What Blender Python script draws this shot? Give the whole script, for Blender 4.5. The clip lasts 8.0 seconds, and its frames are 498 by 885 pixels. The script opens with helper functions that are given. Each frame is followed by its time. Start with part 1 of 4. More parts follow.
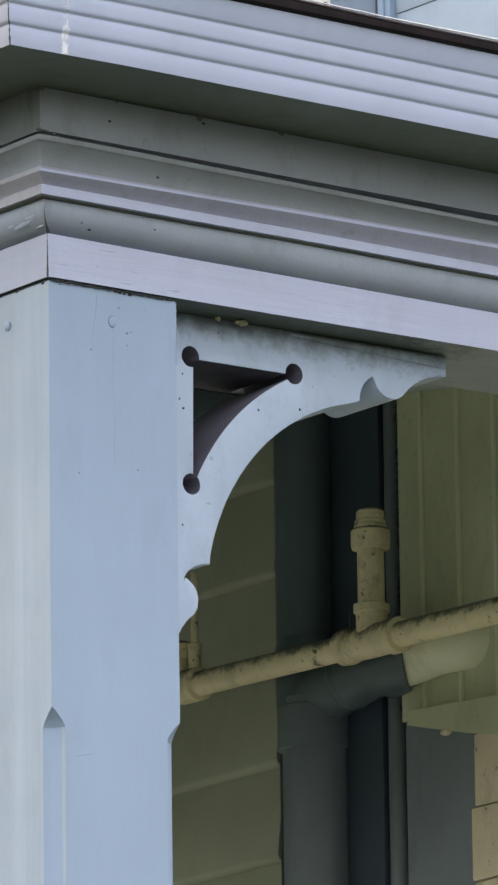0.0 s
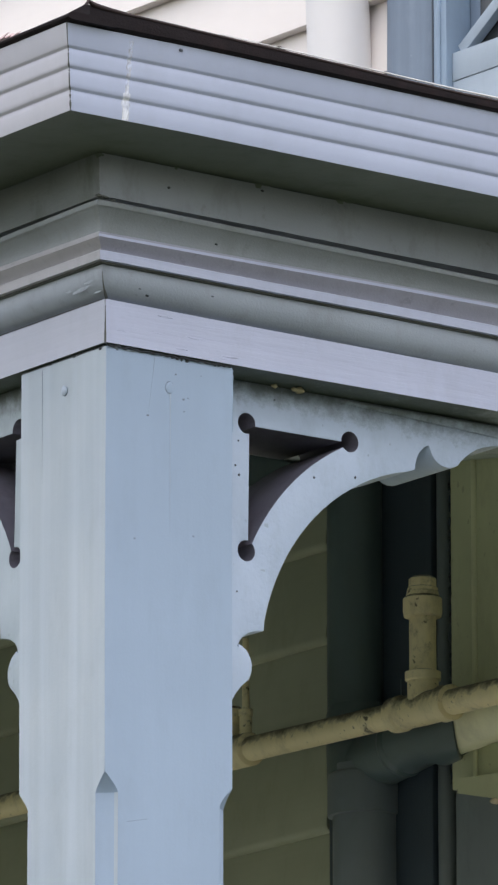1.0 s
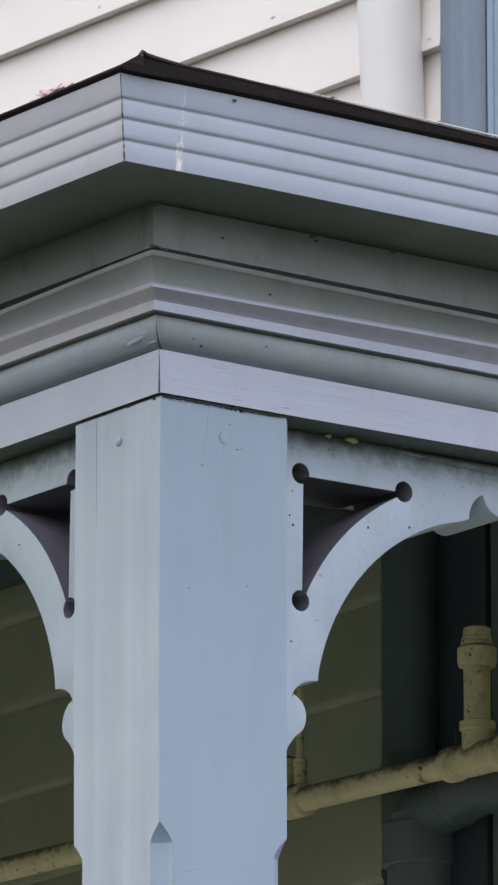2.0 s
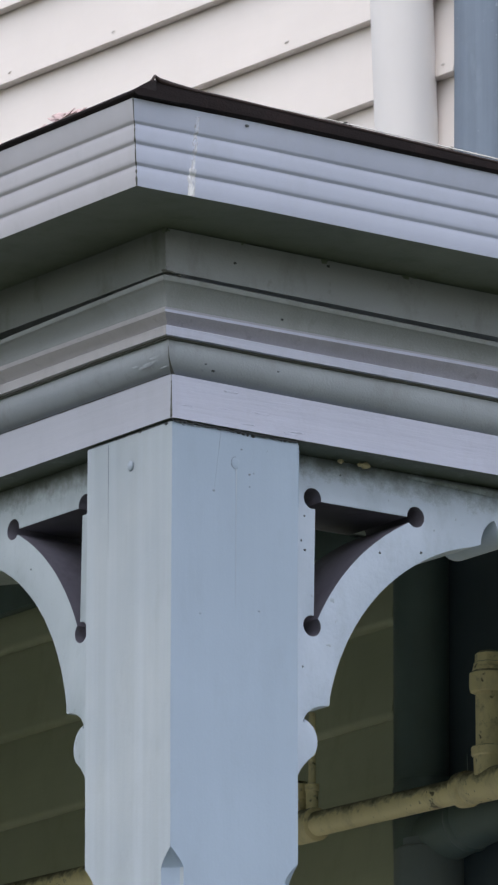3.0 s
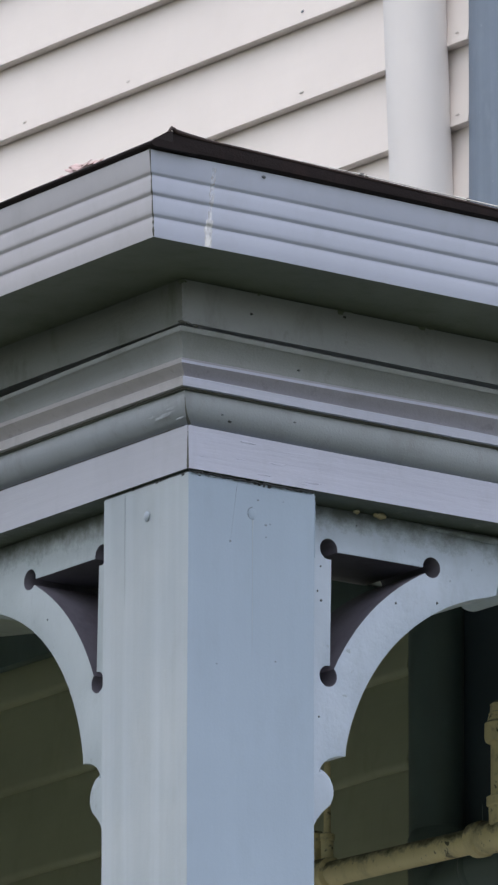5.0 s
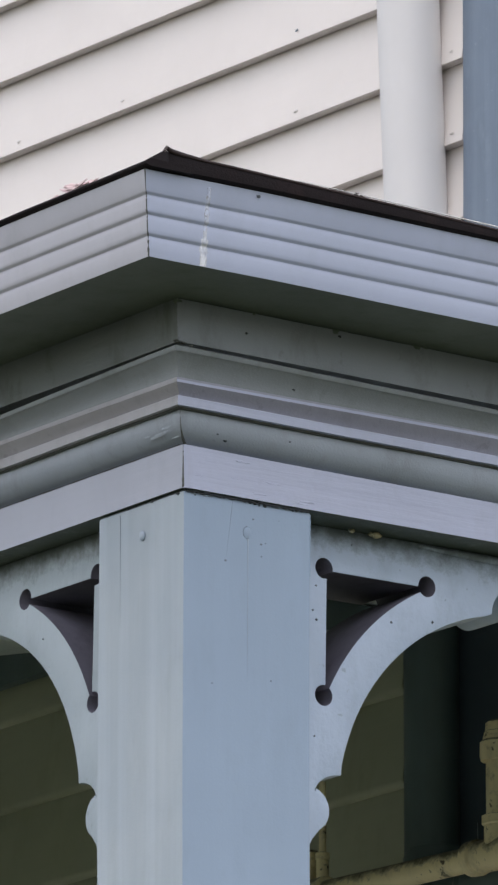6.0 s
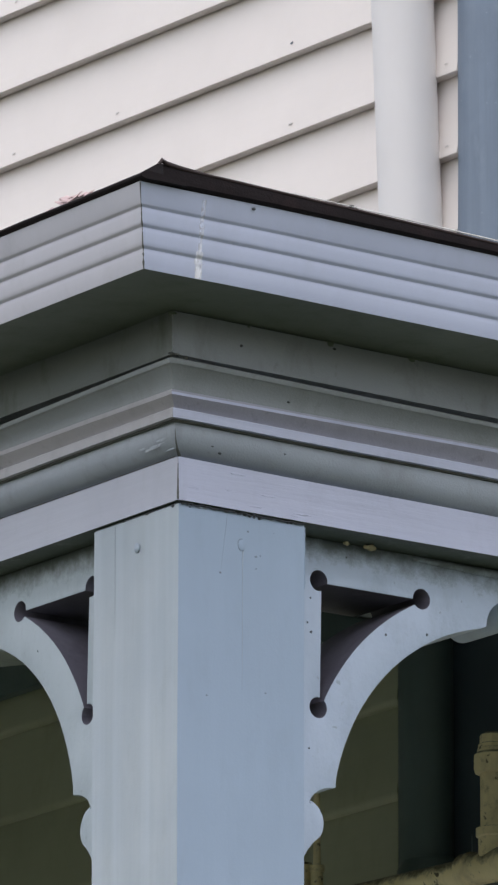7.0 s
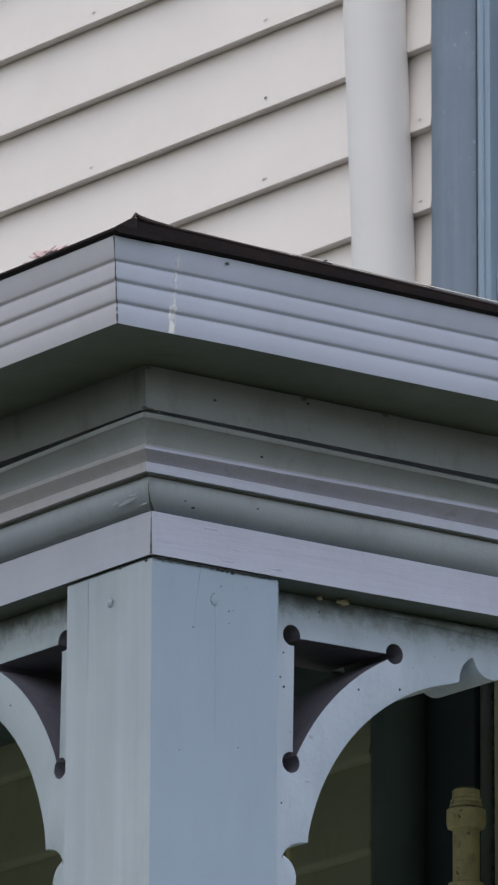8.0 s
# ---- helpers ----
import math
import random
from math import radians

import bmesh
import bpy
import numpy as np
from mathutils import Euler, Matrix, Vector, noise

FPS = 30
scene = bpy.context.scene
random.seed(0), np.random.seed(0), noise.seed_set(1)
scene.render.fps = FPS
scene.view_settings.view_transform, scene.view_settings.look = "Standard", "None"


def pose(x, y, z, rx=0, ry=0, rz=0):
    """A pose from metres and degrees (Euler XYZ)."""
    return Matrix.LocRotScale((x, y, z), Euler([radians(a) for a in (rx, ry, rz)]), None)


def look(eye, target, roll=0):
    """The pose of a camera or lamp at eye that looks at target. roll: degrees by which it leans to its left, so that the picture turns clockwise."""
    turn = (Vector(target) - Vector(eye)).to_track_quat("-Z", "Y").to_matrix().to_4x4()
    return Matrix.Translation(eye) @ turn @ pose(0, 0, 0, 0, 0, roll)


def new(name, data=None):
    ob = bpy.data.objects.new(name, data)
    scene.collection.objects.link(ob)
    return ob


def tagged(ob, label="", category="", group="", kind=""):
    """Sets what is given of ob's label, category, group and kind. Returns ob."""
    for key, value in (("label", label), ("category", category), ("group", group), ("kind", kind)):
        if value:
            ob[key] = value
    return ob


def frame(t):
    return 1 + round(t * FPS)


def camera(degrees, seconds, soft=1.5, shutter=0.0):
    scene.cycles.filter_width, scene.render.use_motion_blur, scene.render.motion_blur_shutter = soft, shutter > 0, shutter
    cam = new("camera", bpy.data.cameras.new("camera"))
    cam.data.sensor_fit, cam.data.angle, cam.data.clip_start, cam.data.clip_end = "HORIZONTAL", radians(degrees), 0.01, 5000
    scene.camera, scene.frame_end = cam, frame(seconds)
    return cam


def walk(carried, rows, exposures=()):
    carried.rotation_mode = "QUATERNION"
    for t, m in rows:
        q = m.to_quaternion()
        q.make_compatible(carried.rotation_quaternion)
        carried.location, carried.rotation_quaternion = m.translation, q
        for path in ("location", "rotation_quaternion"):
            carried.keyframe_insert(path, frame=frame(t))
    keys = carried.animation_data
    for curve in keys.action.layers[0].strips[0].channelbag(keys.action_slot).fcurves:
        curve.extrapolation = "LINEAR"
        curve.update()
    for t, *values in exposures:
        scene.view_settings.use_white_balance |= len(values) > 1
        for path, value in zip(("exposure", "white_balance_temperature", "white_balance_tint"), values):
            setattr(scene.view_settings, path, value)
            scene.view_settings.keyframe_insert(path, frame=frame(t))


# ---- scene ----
# The eye stands still with a long lens and pans: seconds, x, y, z, yaw, pitch, roll.
cam = camera(3.6084, 8.0, 2.45)
ROWS = [
    (0.0, -3.8874, -5.5786, 1.5228, -36.356, 13.134, -0.770),
    (0.1, -3.8889, -5.5792, 1.5232, -36.368, 13.124, -0.673),
    (0.2, -3.8904, -5.5798, 1.5237, -36.368, 13.138, -0.547),
    (0.3, -3.8920, -5.5805, 1.5241, -36.354, 13.174, -0.442),
    (0.4, -3.8935, -5.5811, 1.5246, -36.322, 13.234, -0.242),
    (0.5, -3.8950, -5.5817, 1.5250, -36.276, 13.291, -0.247),
    (0.6, -3.8961, -5.5820, 1.5250, -36.220, 13.358, -0.136),
    (0.7, -3.8972, -5.5823, 1.5250, -36.160, 13.432, -0.004),
    (0.8, -3.8982, -5.5825, 1.5250, -36.092, 13.492, 0.032),
    (0.9, -3.8993, -5.5828, 1.5250, -36.045, 13.541, -0.109),
    (1.0, -3.9004, -5.5831, 1.5250, -36.010, 13.585, -0.039),
    (1.1, -3.9009, -5.5834, 1.5248, -35.980, 13.630, 0.022),
    (1.2, -3.9013, -5.5837, 1.5246, -35.940, 13.670, -0.056),
    (1.3, -3.9018, -5.5840, 1.5245, -35.890, 13.704, 0.003),
    (1.4, -3.9022, -5.5843, 1.5243, -35.827, 13.737, -0.082),
    (1.5, -3.9027, -5.5846, 1.5241, -35.756, 13.770, -0.003),
    (1.7, -3.9025, -5.5851, 1.5242, -35.648, 13.847, 0.021),
    (2.8, -3.9014, -5.5882, 1.5244, -35.526, 14.076, -0.007),
    (3.0, -3.9012, -5.5887, 1.5245, -35.496, 14.124, 0.121),
    (3.2, -3.9017, -5.5891, 1.5242, -35.448, 14.180, 0.091),
    (3.5, -3.9024, -5.5896, 1.5238, -35.385, 14.202, 0.040),
    (3.7, -3.9041, -5.5910, 1.5240, -35.381, 14.206, -0.003),
    (4.0, -3.9066, -5.5931, 1.5243, -35.352, 14.256, 0.074),
    (4.2, -3.9081, -5.5940, 1.5243, -35.319, 14.316, 0.148),
    (4.5, -3.9104, -5.5954, 1.5243, -35.321, 14.387, 0.126),
    (4.8, -3.9111, -5.5965, 1.5236, -35.369, 14.452, 0.237),
    (5.0, -3.9116, -5.5972, 1.5232, -35.402, 14.475, 0.174),
    (5.2, -3.9121, -5.5975, 1.5232, -35.426, 14.512, 0.269),
    (6.3, -3.9147, -5.5988, 1.5233, -35.448, 14.627, 0.064),
    (6.5, -3.9152, -5.5991, 1.5233, -35.419, 14.621, 0.085),
    (6.8, -3.9160, -5.6004, 1.5227, -35.430, 14.644, -0.005),
    (7.0, -3.9166, -5.6013, 1.5223, -35.490, 14.699, 0.143),
    (7.2, -3.9167, -5.6015, 1.5226, -35.548, 14.809, 0.137),
    (7.5, -3.9168, -5.6018, 1.5230, -35.595, 14.956, 0.291),
    (7.7, -3.9171, -5.6019, 1.5226, -35.633, 15.033, 0.272),
    (8.0, -3.9176, -5.6021, 1.5220, -35.692, 15.095, 0.210),
]


def aim(x, y, z, yaw, pitch, roll):
    ahead = Vector((-math.sin(radians(yaw)) * math.cos(radians(pitch)), math.cos(radians(yaw)) * math.cos(radians(pitch)), math.sin(radians(pitch))))
    return look((x, y, z), Vector((x, y, z)) + ahead, roll)


EXPOSURES = [(0, 0.09), (0.5, 0.05), (0.8, 0.06), (1.0, 0.04), (1.25, 0.0), (1.5, -0.12), (3.0, -0.16), (3.5, -0.22), (4.5, -0.27), (5.0, -0.26), (7.0, -0.27), (7.2, -0.28), (7.5, -0.43), (8.0, -0.54)]
# the picture turns a little cooler at the end
walk(cam, [(t, aim(*row)) for t, *row in ROWS], [(t, stops, 6500 - 50 * max(0, t - 7), 10 - 1.6 * max(0, t - 7)) for t, stops in EXPOSURES])

# ---- daylight: bright haze, softly from the open side of the porch ----
world = bpy.data.worlds.new("sky")
scene.world = world
world.use_nodes = True
sky = world.node_tree.nodes.new("ShaderNodeTexSky")
sky.sky_type, sky.sun_disc = "NISHITA", False
sky.sun_elevation, sky.sun_rotation = radians(82), radians(-128.5)
sky.air_density, sky.dust_density, sky.ozone_density = 1.0, 2.0, 2.0
back = world.node_tree.nodes["Background"]
back.inputs["Strength"].default_value = 0.25
world.node_tree.links.new(sky.outputs["Color"], back.inputs["Color"])
sun = new("sun", bpy.data.lights.new("sun", "SUN"))
sun.data.energy, sun.data.angle, sun.data.color = 3.85, radians(165), (1.0, 0.865, 0.70)
sun.matrix_world = look((-1.4, -1.1, 12.6), (0, 0, 0))


# ---- materials ----
def shader(name):
    m = bpy.data.materials.new(name)
    m.use_nodes = True
    return m, m.node_tree.nodes, m.node_tree.links, m.node_tree.nodes["Principled BSDF"]


def noise_at(nodes, links, coord, scale, stretch=(1, 1, 1), detail=4.0, rough=0.55):
    mp = nodes.new("ShaderNodeMapping")
    mp.inputs["Scale"].default_value = stretch
    tx = nodes.new("ShaderNodeTexNoise")
    tx.inputs["Scale"].default_value, tx.inputs["Detail"].default_value, tx.inputs["Roughness"].default_value = scale, detail, rough
    links.new(coord, mp.inputs["Vector"])
    links.new(mp.outputs["Vector"], tx.inputs["Vector"])
    return tx.outputs["Fac"]


def ramp(nodes, links, fac, lo, hi):
    r = nodes.new("ShaderNodeMapRange")
    r.inputs["From Min"].default_value, r.inputs["From Max"].default_value = lo, hi
    links.new(fac, r.inputs["Value"])
    return r.outputs["Result"]


def mixed(nodes, links, fac, a, b):
    mx = nodes.new("ShaderNodeMix")
    mx.data_type = "RGBA"
    for socket, v in ((mx.inputs[6], a), (mx.inputs[7], b)):
        if isinstance(v, tuple):
            socket.default_value = (*v, 1)
        else:
            links.new(v, socket)
    if isinstance(fac, float):
        mx.inputs[0].default_value = fac
    else:
        links.new(fac, mx.inputs[0])
    return mx.outputs[2]


def times_fac(nodes, links, fac, k):
    mt = nodes.new("ShaderNodeMath")
    mt.operation = "MULTIPLY"
    mt.inputs[1].default_value = k
    links.new(fac, mt.inputs[0])
    return mt.outputs[0]


def painted(name, base, rough=0.4, grain=(1, 1, 0.08), vary=0.12, dirt=(0.12, 0.12, 0.10), dirty=0.25, flecks=0.0, relief=0.25, metal=0.0, tint=None, fine=420.0, each=0.0, runs=0.0, speck=0.0, deep=0.0015, pimple=0.5, gloss=0.5, settled=0.0, mould=None):
    """Paint on timber or metal: broad weathering, brush marks along the grain, sparse chips and fine relief."""
    m, nodes, links, bsdf = shader(name)
    co = nodes.new("ShaderNodeTexCoord").outputs["Object"]
    dark = tuple(c * (1 - vary) for c in base)
    light = tuple(min(1, c * (1 + vary * 0.6)) for c in (tint or base))
    broad = noise_at(nodes, links, co, 7.0, detail=5)
    brush = noise_at(nodes, links, co, 130.0, grain, 5, 0.6)
    col = mixed(nodes, links, ramp(nodes, links, broad, 0.3, 0.7), dark, light)
    col = mixed(nodes, links, times_fac(nodes, links, ramp(nodes, links, brush, 0.35, 0.75), 0.35), col, dark)
    stain = noise_at(nodes, links, co, 26.0, (1, 1, 0.45), 6, 0.7)
    col = mixed(nodes, links, times_fac(nodes, links, ramp(nodes, links, stain, 0.52, 0.78), dirty), col, dirt)
    if runs:
        rn = noise_at(nodes, links, co, 34.0, (0.25, 1, 0.03), 4, 0.6)
        col = mixed(nodes, links, times_fac(nodes, links, ramp(nodes, links, rn, 0.42, 0.75), runs), col, tuple(min(1, c * 1.35 + 0.03) for c in base))
    if speck:
        sp = noise_at(nodes, links, co, 42.0, detail=6, rough=0.75)
        col = mixed(nodes, links, times_fac(nodes, links, ramp(nodes, links, sp, 0.60, 0.65), speck), col, dirt)
    if flecks:
        fl = noise_at(nodes, links, co, 95.0, detail=2)
        col = mixed(nodes, links, times_fac(nodes, links, ramp(nodes, links, fl, 0.70, 0.74), flecks), col, dirt)
    if settled:
        up = nodes.new("ShaderNodeSeparateXYZ")
        links.new(nodes.new("ShaderNodeNewGeometry").outputs["Normal"], up.inputs[0])
        grime = noise_at(nodes, links, co, 60.0, detail=6, rough=0.7)
        add = nodes.new("ShaderNodeMath")
        add.operation = "MULTIPLY_ADD"
        add.inputs[1].default_value = 0.48
        links.new(up.outputs["Z"], add.inputs[0])
        links.new(grime, add.inputs[2])
        col = mixed(nodes, links, times_fac(nodes, links, ramp(nodes, links, add.outputs[0], 0.55, 0.84), settled), col, dirt)
    # Mottled mould; the steady ramp along the axis also paints in shade.
    if mould:
        axis, clear, full, strength = mould
        place = nodes.new("ShaderNodeSeparateXYZ")
        links.new(co, place.inputs[0])
        spread = nodes.new("ShaderNodeMath")
        spread.operation = "MULTIPLY_ADD"
        spread.inputs[1].default_value = 0.55
        links.new(ramp(nodes, links, place.outputs[axis], clear, full), spread.inputs[0])
        links.new(noise_at(nodes, links, co, 48.0, detail=8, rough=0.8), spread.inputs[2])
        col = mixed(nodes, links, times_fac(nodes, links, ramp(nodes, links, spread.outputs[0], 0.62, 1.0), strength), col, dirt)
    if each:
        info = nodes.new("ShaderNodeObjectInfo")
        col = mixed(nodes, links, times_fac(nodes, links, info.outputs["Random"], each), col, dark)
    links.new(col, bsdf.inputs["Base Color"])
    bsdf.inputs["Metallic"].default_value = metal
    bsdf.inputs["Specular IOR Level"].default_value = gloss
    rv = nodes.new("ShaderNodeMapRange")
    rv.inputs["To Min"].default_value, rv.inputs["To Max"].default_value = rough - 0.08, rough + 0.12
    links.new(stain, rv.inputs["Value"])
    links.new(rv.outputs["Result"], bsdf.inputs["Roughness"])
    bp = nodes.new("ShaderNodeBump")
    bp.inputs["Strength"].default_value, bp.inputs["Distance"].default_value = relief, deep
    links.new(mixed(nodes, links, pimple, brush, noise_at(nodes, links, co, fine, detail=3)), bp.inputs["Height"])
    links.new(bp.outputs["Normal"], bsdf.inputs["Normal"])
    return m


POST_PAINT = painted("pale_blue_paint", (0.318, 0.40, 0.508), 0.42, dirty=0.10, relief=0.15, vary=0.06, runs=0.15, gloss=0.2)
TRIM_PAINT = painted("pale_blue_trim_paint", (0.325, 0.325, 0.385), 0.38, (0.3, 0.3, 1), dirty=0.32, speck=0.25, relief=0.35, vary=0.07)
# Trim colour for the front run, its warmer and brighter light put in.
TRIM_FRONT = painted("warm_lit_trim_paint", (0.395, 0.385, 0.405), 0.42, (0.3, 0.3, 1), dirty=0.32, speck=0.2, relief=0.35, vary=0.09)
# Streaked weathering on the post's front, with its warmer light in the colour.
FRONT_PAINT = painted("weathered_warm_lit_paint", (0.345, 0.405, 0.46), 0.5, dirty=0.14, relief=0.2, vary=0.08, runs=0.4, tint=(0.39, 0.435, 0.465))
FASCIA_PAINT = painted("mould_stained_fascia_paint", (0.28, 0.30, 0.325), 0.45, (0.3, 0.3, 1), dirty=0.5, dirt=(0.11, 0.115, 0.105), speck=0.25, relief=0.4, vary=0.08)
OVOLO_PAINT = painted("grey_green_blue_paint", (0.315, 0.35, 0.395), 0.4, (1, 1, 1), dirty=0.4, relief=0.3, vary=0.09, flecks=0.25)
# One lilac paint twice, brushed along x or y; each holds its side's light.
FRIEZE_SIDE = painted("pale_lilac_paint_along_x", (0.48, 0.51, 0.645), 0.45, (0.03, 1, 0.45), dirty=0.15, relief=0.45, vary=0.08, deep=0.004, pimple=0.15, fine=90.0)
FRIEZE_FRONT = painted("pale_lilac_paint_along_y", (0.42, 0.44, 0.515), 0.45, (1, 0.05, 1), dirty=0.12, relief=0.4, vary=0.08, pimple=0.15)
# Mould on the bracket's top, with the beam's shade painted into its ramp.
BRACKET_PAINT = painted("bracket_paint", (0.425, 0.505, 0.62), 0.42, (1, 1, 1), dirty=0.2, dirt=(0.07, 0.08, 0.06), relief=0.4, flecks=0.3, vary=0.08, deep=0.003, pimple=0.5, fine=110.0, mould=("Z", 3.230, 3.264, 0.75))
# Mottled mould on a base darkened for the shade under the front soffit.
FASCIA_FRONT = painted("mouldy_shaded_fascia_paint", (0.165, 0.18, 0.178), 0.45, (0.3, 0.3, 1), dirty=0.85, dirt=(0.07, 0.08, 0.06), relief=0.35, vary=0.14)
# Gutter enamel for the front length, its warmer light put into the colour.
GUTTER_FRONT = painted("warm_lit_gutter_enamel", (0.445, 0.442, 0.485), 0.4, (0.1, 0.1, 1), dirty=0.15, relief=0.06, vary=0.06, runs=0.1)
GUTTER_PAINT = painted("gutter_enamel", (0.425, 0.465, 0.59), 0.3, (0.1, 0.1, 1), dirty=0.10, relief=0.05, vary=0.05)
# Darker than the pale trim: shade and green ground bounce are in it.
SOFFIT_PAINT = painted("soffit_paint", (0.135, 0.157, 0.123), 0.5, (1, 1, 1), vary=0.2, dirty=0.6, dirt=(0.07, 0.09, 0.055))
# Copy of the bracket paint with the front's warmer light in its colour.
BRACKET_FRONT = painted("warm_lit_bracket_paint", (0.36, 0.42, 0.46), 0.45, (1, 1, 0.3), dirty=0.2, dirt=(0.06, 0.07, 0.055), relief=0.25, flecks=0.15, vary=0.08, deep=0.003, pimple=0.3, fine=150.0, mould=("Z", 3.226, 3.262, 0.85))
# Mouldy beam underside; shade is painted in too, fading towards the open end.
BEAM_UNDER = painted("mouldy_shaded_beam_paint", (0.32, 0.35, 0.33), 0.5, (1, 1, 1), vary=0.15, dirty=0.6, dirt=(0.05, 0.065, 0.04), mould=("X", 0.52, 0.40, 0.9))
CEILING_PAINT = painted("grey_green_ceiling_paint", (0.52, 0.575, 0.56), 0.5, (1, 0.05, 1), dirty=0.3, dirt=(0.2, 0.24, 0.18))
BOARD_PAINT = painted("cream_white_paint", (0.775, 0.725, 0.69), 0.5, (1, 0.05, 1), vary=0.03, dirty=0.05, dirt=(0.55, 0.52, 0.47), relief=0.15)
PIPE_WHITE = painted("white_pipe_plastic", (0.73, 0.715, 0.71), 0.6, (1, 1, 0.05), vary=0.03, dirty=0.05, dirt=(0.5, 0.5, 0.5), relief=0.05)
BLUE_PAINT = painted("mid_blue_paint", (0.155, 0.205, 0.275), 0.4, vary=0.15, dirty=0.3, dirt=(0.30, 0.37, 0.45), relief=0.3, flecks=0.5, runs=0.4)
PALE_BLUE = painted("weathered_light_blue_paint", (0.35, 0.42, 0.49), 0.45, (1, 0.1, 1), vary=0.08, dirty=0.1, relief=0.3)
STRIP_BLUE = painted("light_blue_strip_paint", (0.26, 0.35, 0.46), 0.4, vary=0.1, dirty=0.15, relief=0.25)
OLIVE = painted("olive_paint", (0.41, 0.425, 0.315), 0.42, (1, 0.05, 1), vary=0.10, dirty=0.25, dirt=(0.22, 0.20, 0.10), relief=0.2)
OLIVE_V = painted("olive_panel_paint", (0.64, 0.655, 0.43), 0.42, vary=0.12, dirty=0.3, dirt=(0.17, 0.16, 0.08), relief=0.25, flecks=0.3)
# Paler olive: the light caught by the raised beads is in the colour.
OLIVE_BEAD = painted("lit_olive_paint", (0.78, 0.78, 0.54), 0.4, vary=0.12, dirty=0.3, dirt=(0.3, 0.29, 0.15), relief=0.25)
CREAM_IRON = painted("cream_paint_on_iron", (0.92, 0.80, 0.50), 0.4, (1, 1, 1), vary=0.15, dirty=0.45, dirt=(0.07, 0.055, 0.035), flecks=0.9, relief=0.5, speck=0.85, settled=0.92)
CREAM_PLASTIC = painted("cream_paint_on_plastic", (0.90, 0.88, 0.62), 0.4, (1, 1, 1), vary=0.12, dirty=0.3, dirt=(0.2, 0.18, 0.1), relief=0.2)
GREEN_PIPE = painted("dark_green_pipe", (0.095, 0.132, 0.140), 0.35, vary=0.2, dirty=0.2, dirt=(0.1, 0.11, 0.10), relief=0.1)
DARK_TRIM = painted("black_green_paint", (0.045, 0.062, 0.086), 0.4, vary=0.2, dirty=0.1, dirt=(0.05, 0.05, 0.05), relief=0.2)
SLATE = painted("slate_grey_paint", (0.26, 0.295, 0.325), 0.5, vary=0.12, dirty=0.2, dirt=(0.05, 0.05, 0.05), relief=0.3)
GREY_PIPE = painted("grey_green_pipe", (0.17, 0.20, 0.225), 0.4, vary=0.12, dirty=0.2, dirt=(0.05, 0.05, 0.05), relief=0.1)
DARK_GREY = painted("dark_grey_paint", (0.16, 0.185, 0.20), 0.4, vary=0.15, dirty=0.2, dirt=(0.03, 0.03, 0.03), relief=0.2)
MASONRY = painted("cream_painted_masonry", (0.90, 0.77, 0.55), 0.7, (1, 1, 1), vary=0.2, dirty=0.45, dirt=(0.2, 0.15, 0.08), flecks=0.9, relief=1.0, each=0.15, speck=0.7)
ROOFING = painted("black_roof_membrane", (0.013, 0.009, 0.010), 0.7, (0.3, 0.3, 1), vary=0.3, dirty=0.6, dirt=(0.045, 0.026, 0.026), relief=0.6, gloss=0.15)
BROWN_MEMBRANE = painted("brown_bitumen", (0.040, 0.026, 0.025), 0.6, (0.3, 1, 1), vary=0.4, dirty=0.5, dirt=(0.02, 0.015, 0.015), gloss=0.3)
PALE_METAL = painted("pale_metal_lip", (0.75, 0.73, 0.72), 0.4, metal=0.3)
DEBRIS = painted("dry_leaf_litter", (0.72, 0.55, 0.55), 0.8, (1, 1, 1), vary=0.35, dirty=0.3, dirt=(0.3, 0.12, 0.12))
CHIP = painted("bare_dark_chip", (0.035, 0.04, 0.045), 0.8, (1, 1, 1))
POST_CHIP = painted("shallow_paint_chip", (0.16, 0.19, 0.22), 0.7, (1, 1, 1))
BRACKET_CHIP = painted("dull_bracket_chip", (0.085, 0.095, 0.11), 0.8, (1, 1, 1))
SPLASH = painted("white_lime_streak", (0.88, 0.89, 0.92), 0.7, (1, 1, 1), vary=0.05, dirty=0.0)
nodes, links = SPLASH.node_tree.nodes, SPLASH.node_tree.links
worn = ramp(nodes, links, noise_at(nodes, links, nodes.new("ShaderNodeTexCoord").outputs["Object"], 130.0, (1, 1, 0.5), 3, 0.6), 0.30, 0.58)
low_down = nodes.new("ShaderNodeSeparateXYZ")
links.new(nodes.new("ShaderNodeTexCoord").outputs["Object"], low_down.inputs[0])
thick = nodes.new("ShaderNodeMapRange")
thick.inputs["From Min"].default_value, thick.inputs["From Max"].default_value = 3.447, 3.462
thick.inputs["To Min"].default_value, thick.inputs["To Max"].default_value = 0.95, 0.38
links.new(low_down.outputs["Z"], thick.inputs["Value"])
cover = nodes.new("ShaderNodeMath")
cover.operation = "MULTIPLY"
links.new(worn, cover.inputs[0])
links.new(thick.outputs["Result"], cover.inputs[1])
links.new(cover.outputs[0], nodes["Principled BSDF"].inputs["Alpha"])
# Trim colour for the ogee's cove, with shade and green bounce put in.
SHADED_COVE = painted("shade_dulled_trim_paint", (0.252, 0.272, 0.282), 0.42, (0.3, 0.3, 1), dirty=0.4, dirt=(0.13, 0.14, 0.115), speck=0.2, relief=0.4, vary=0.09)
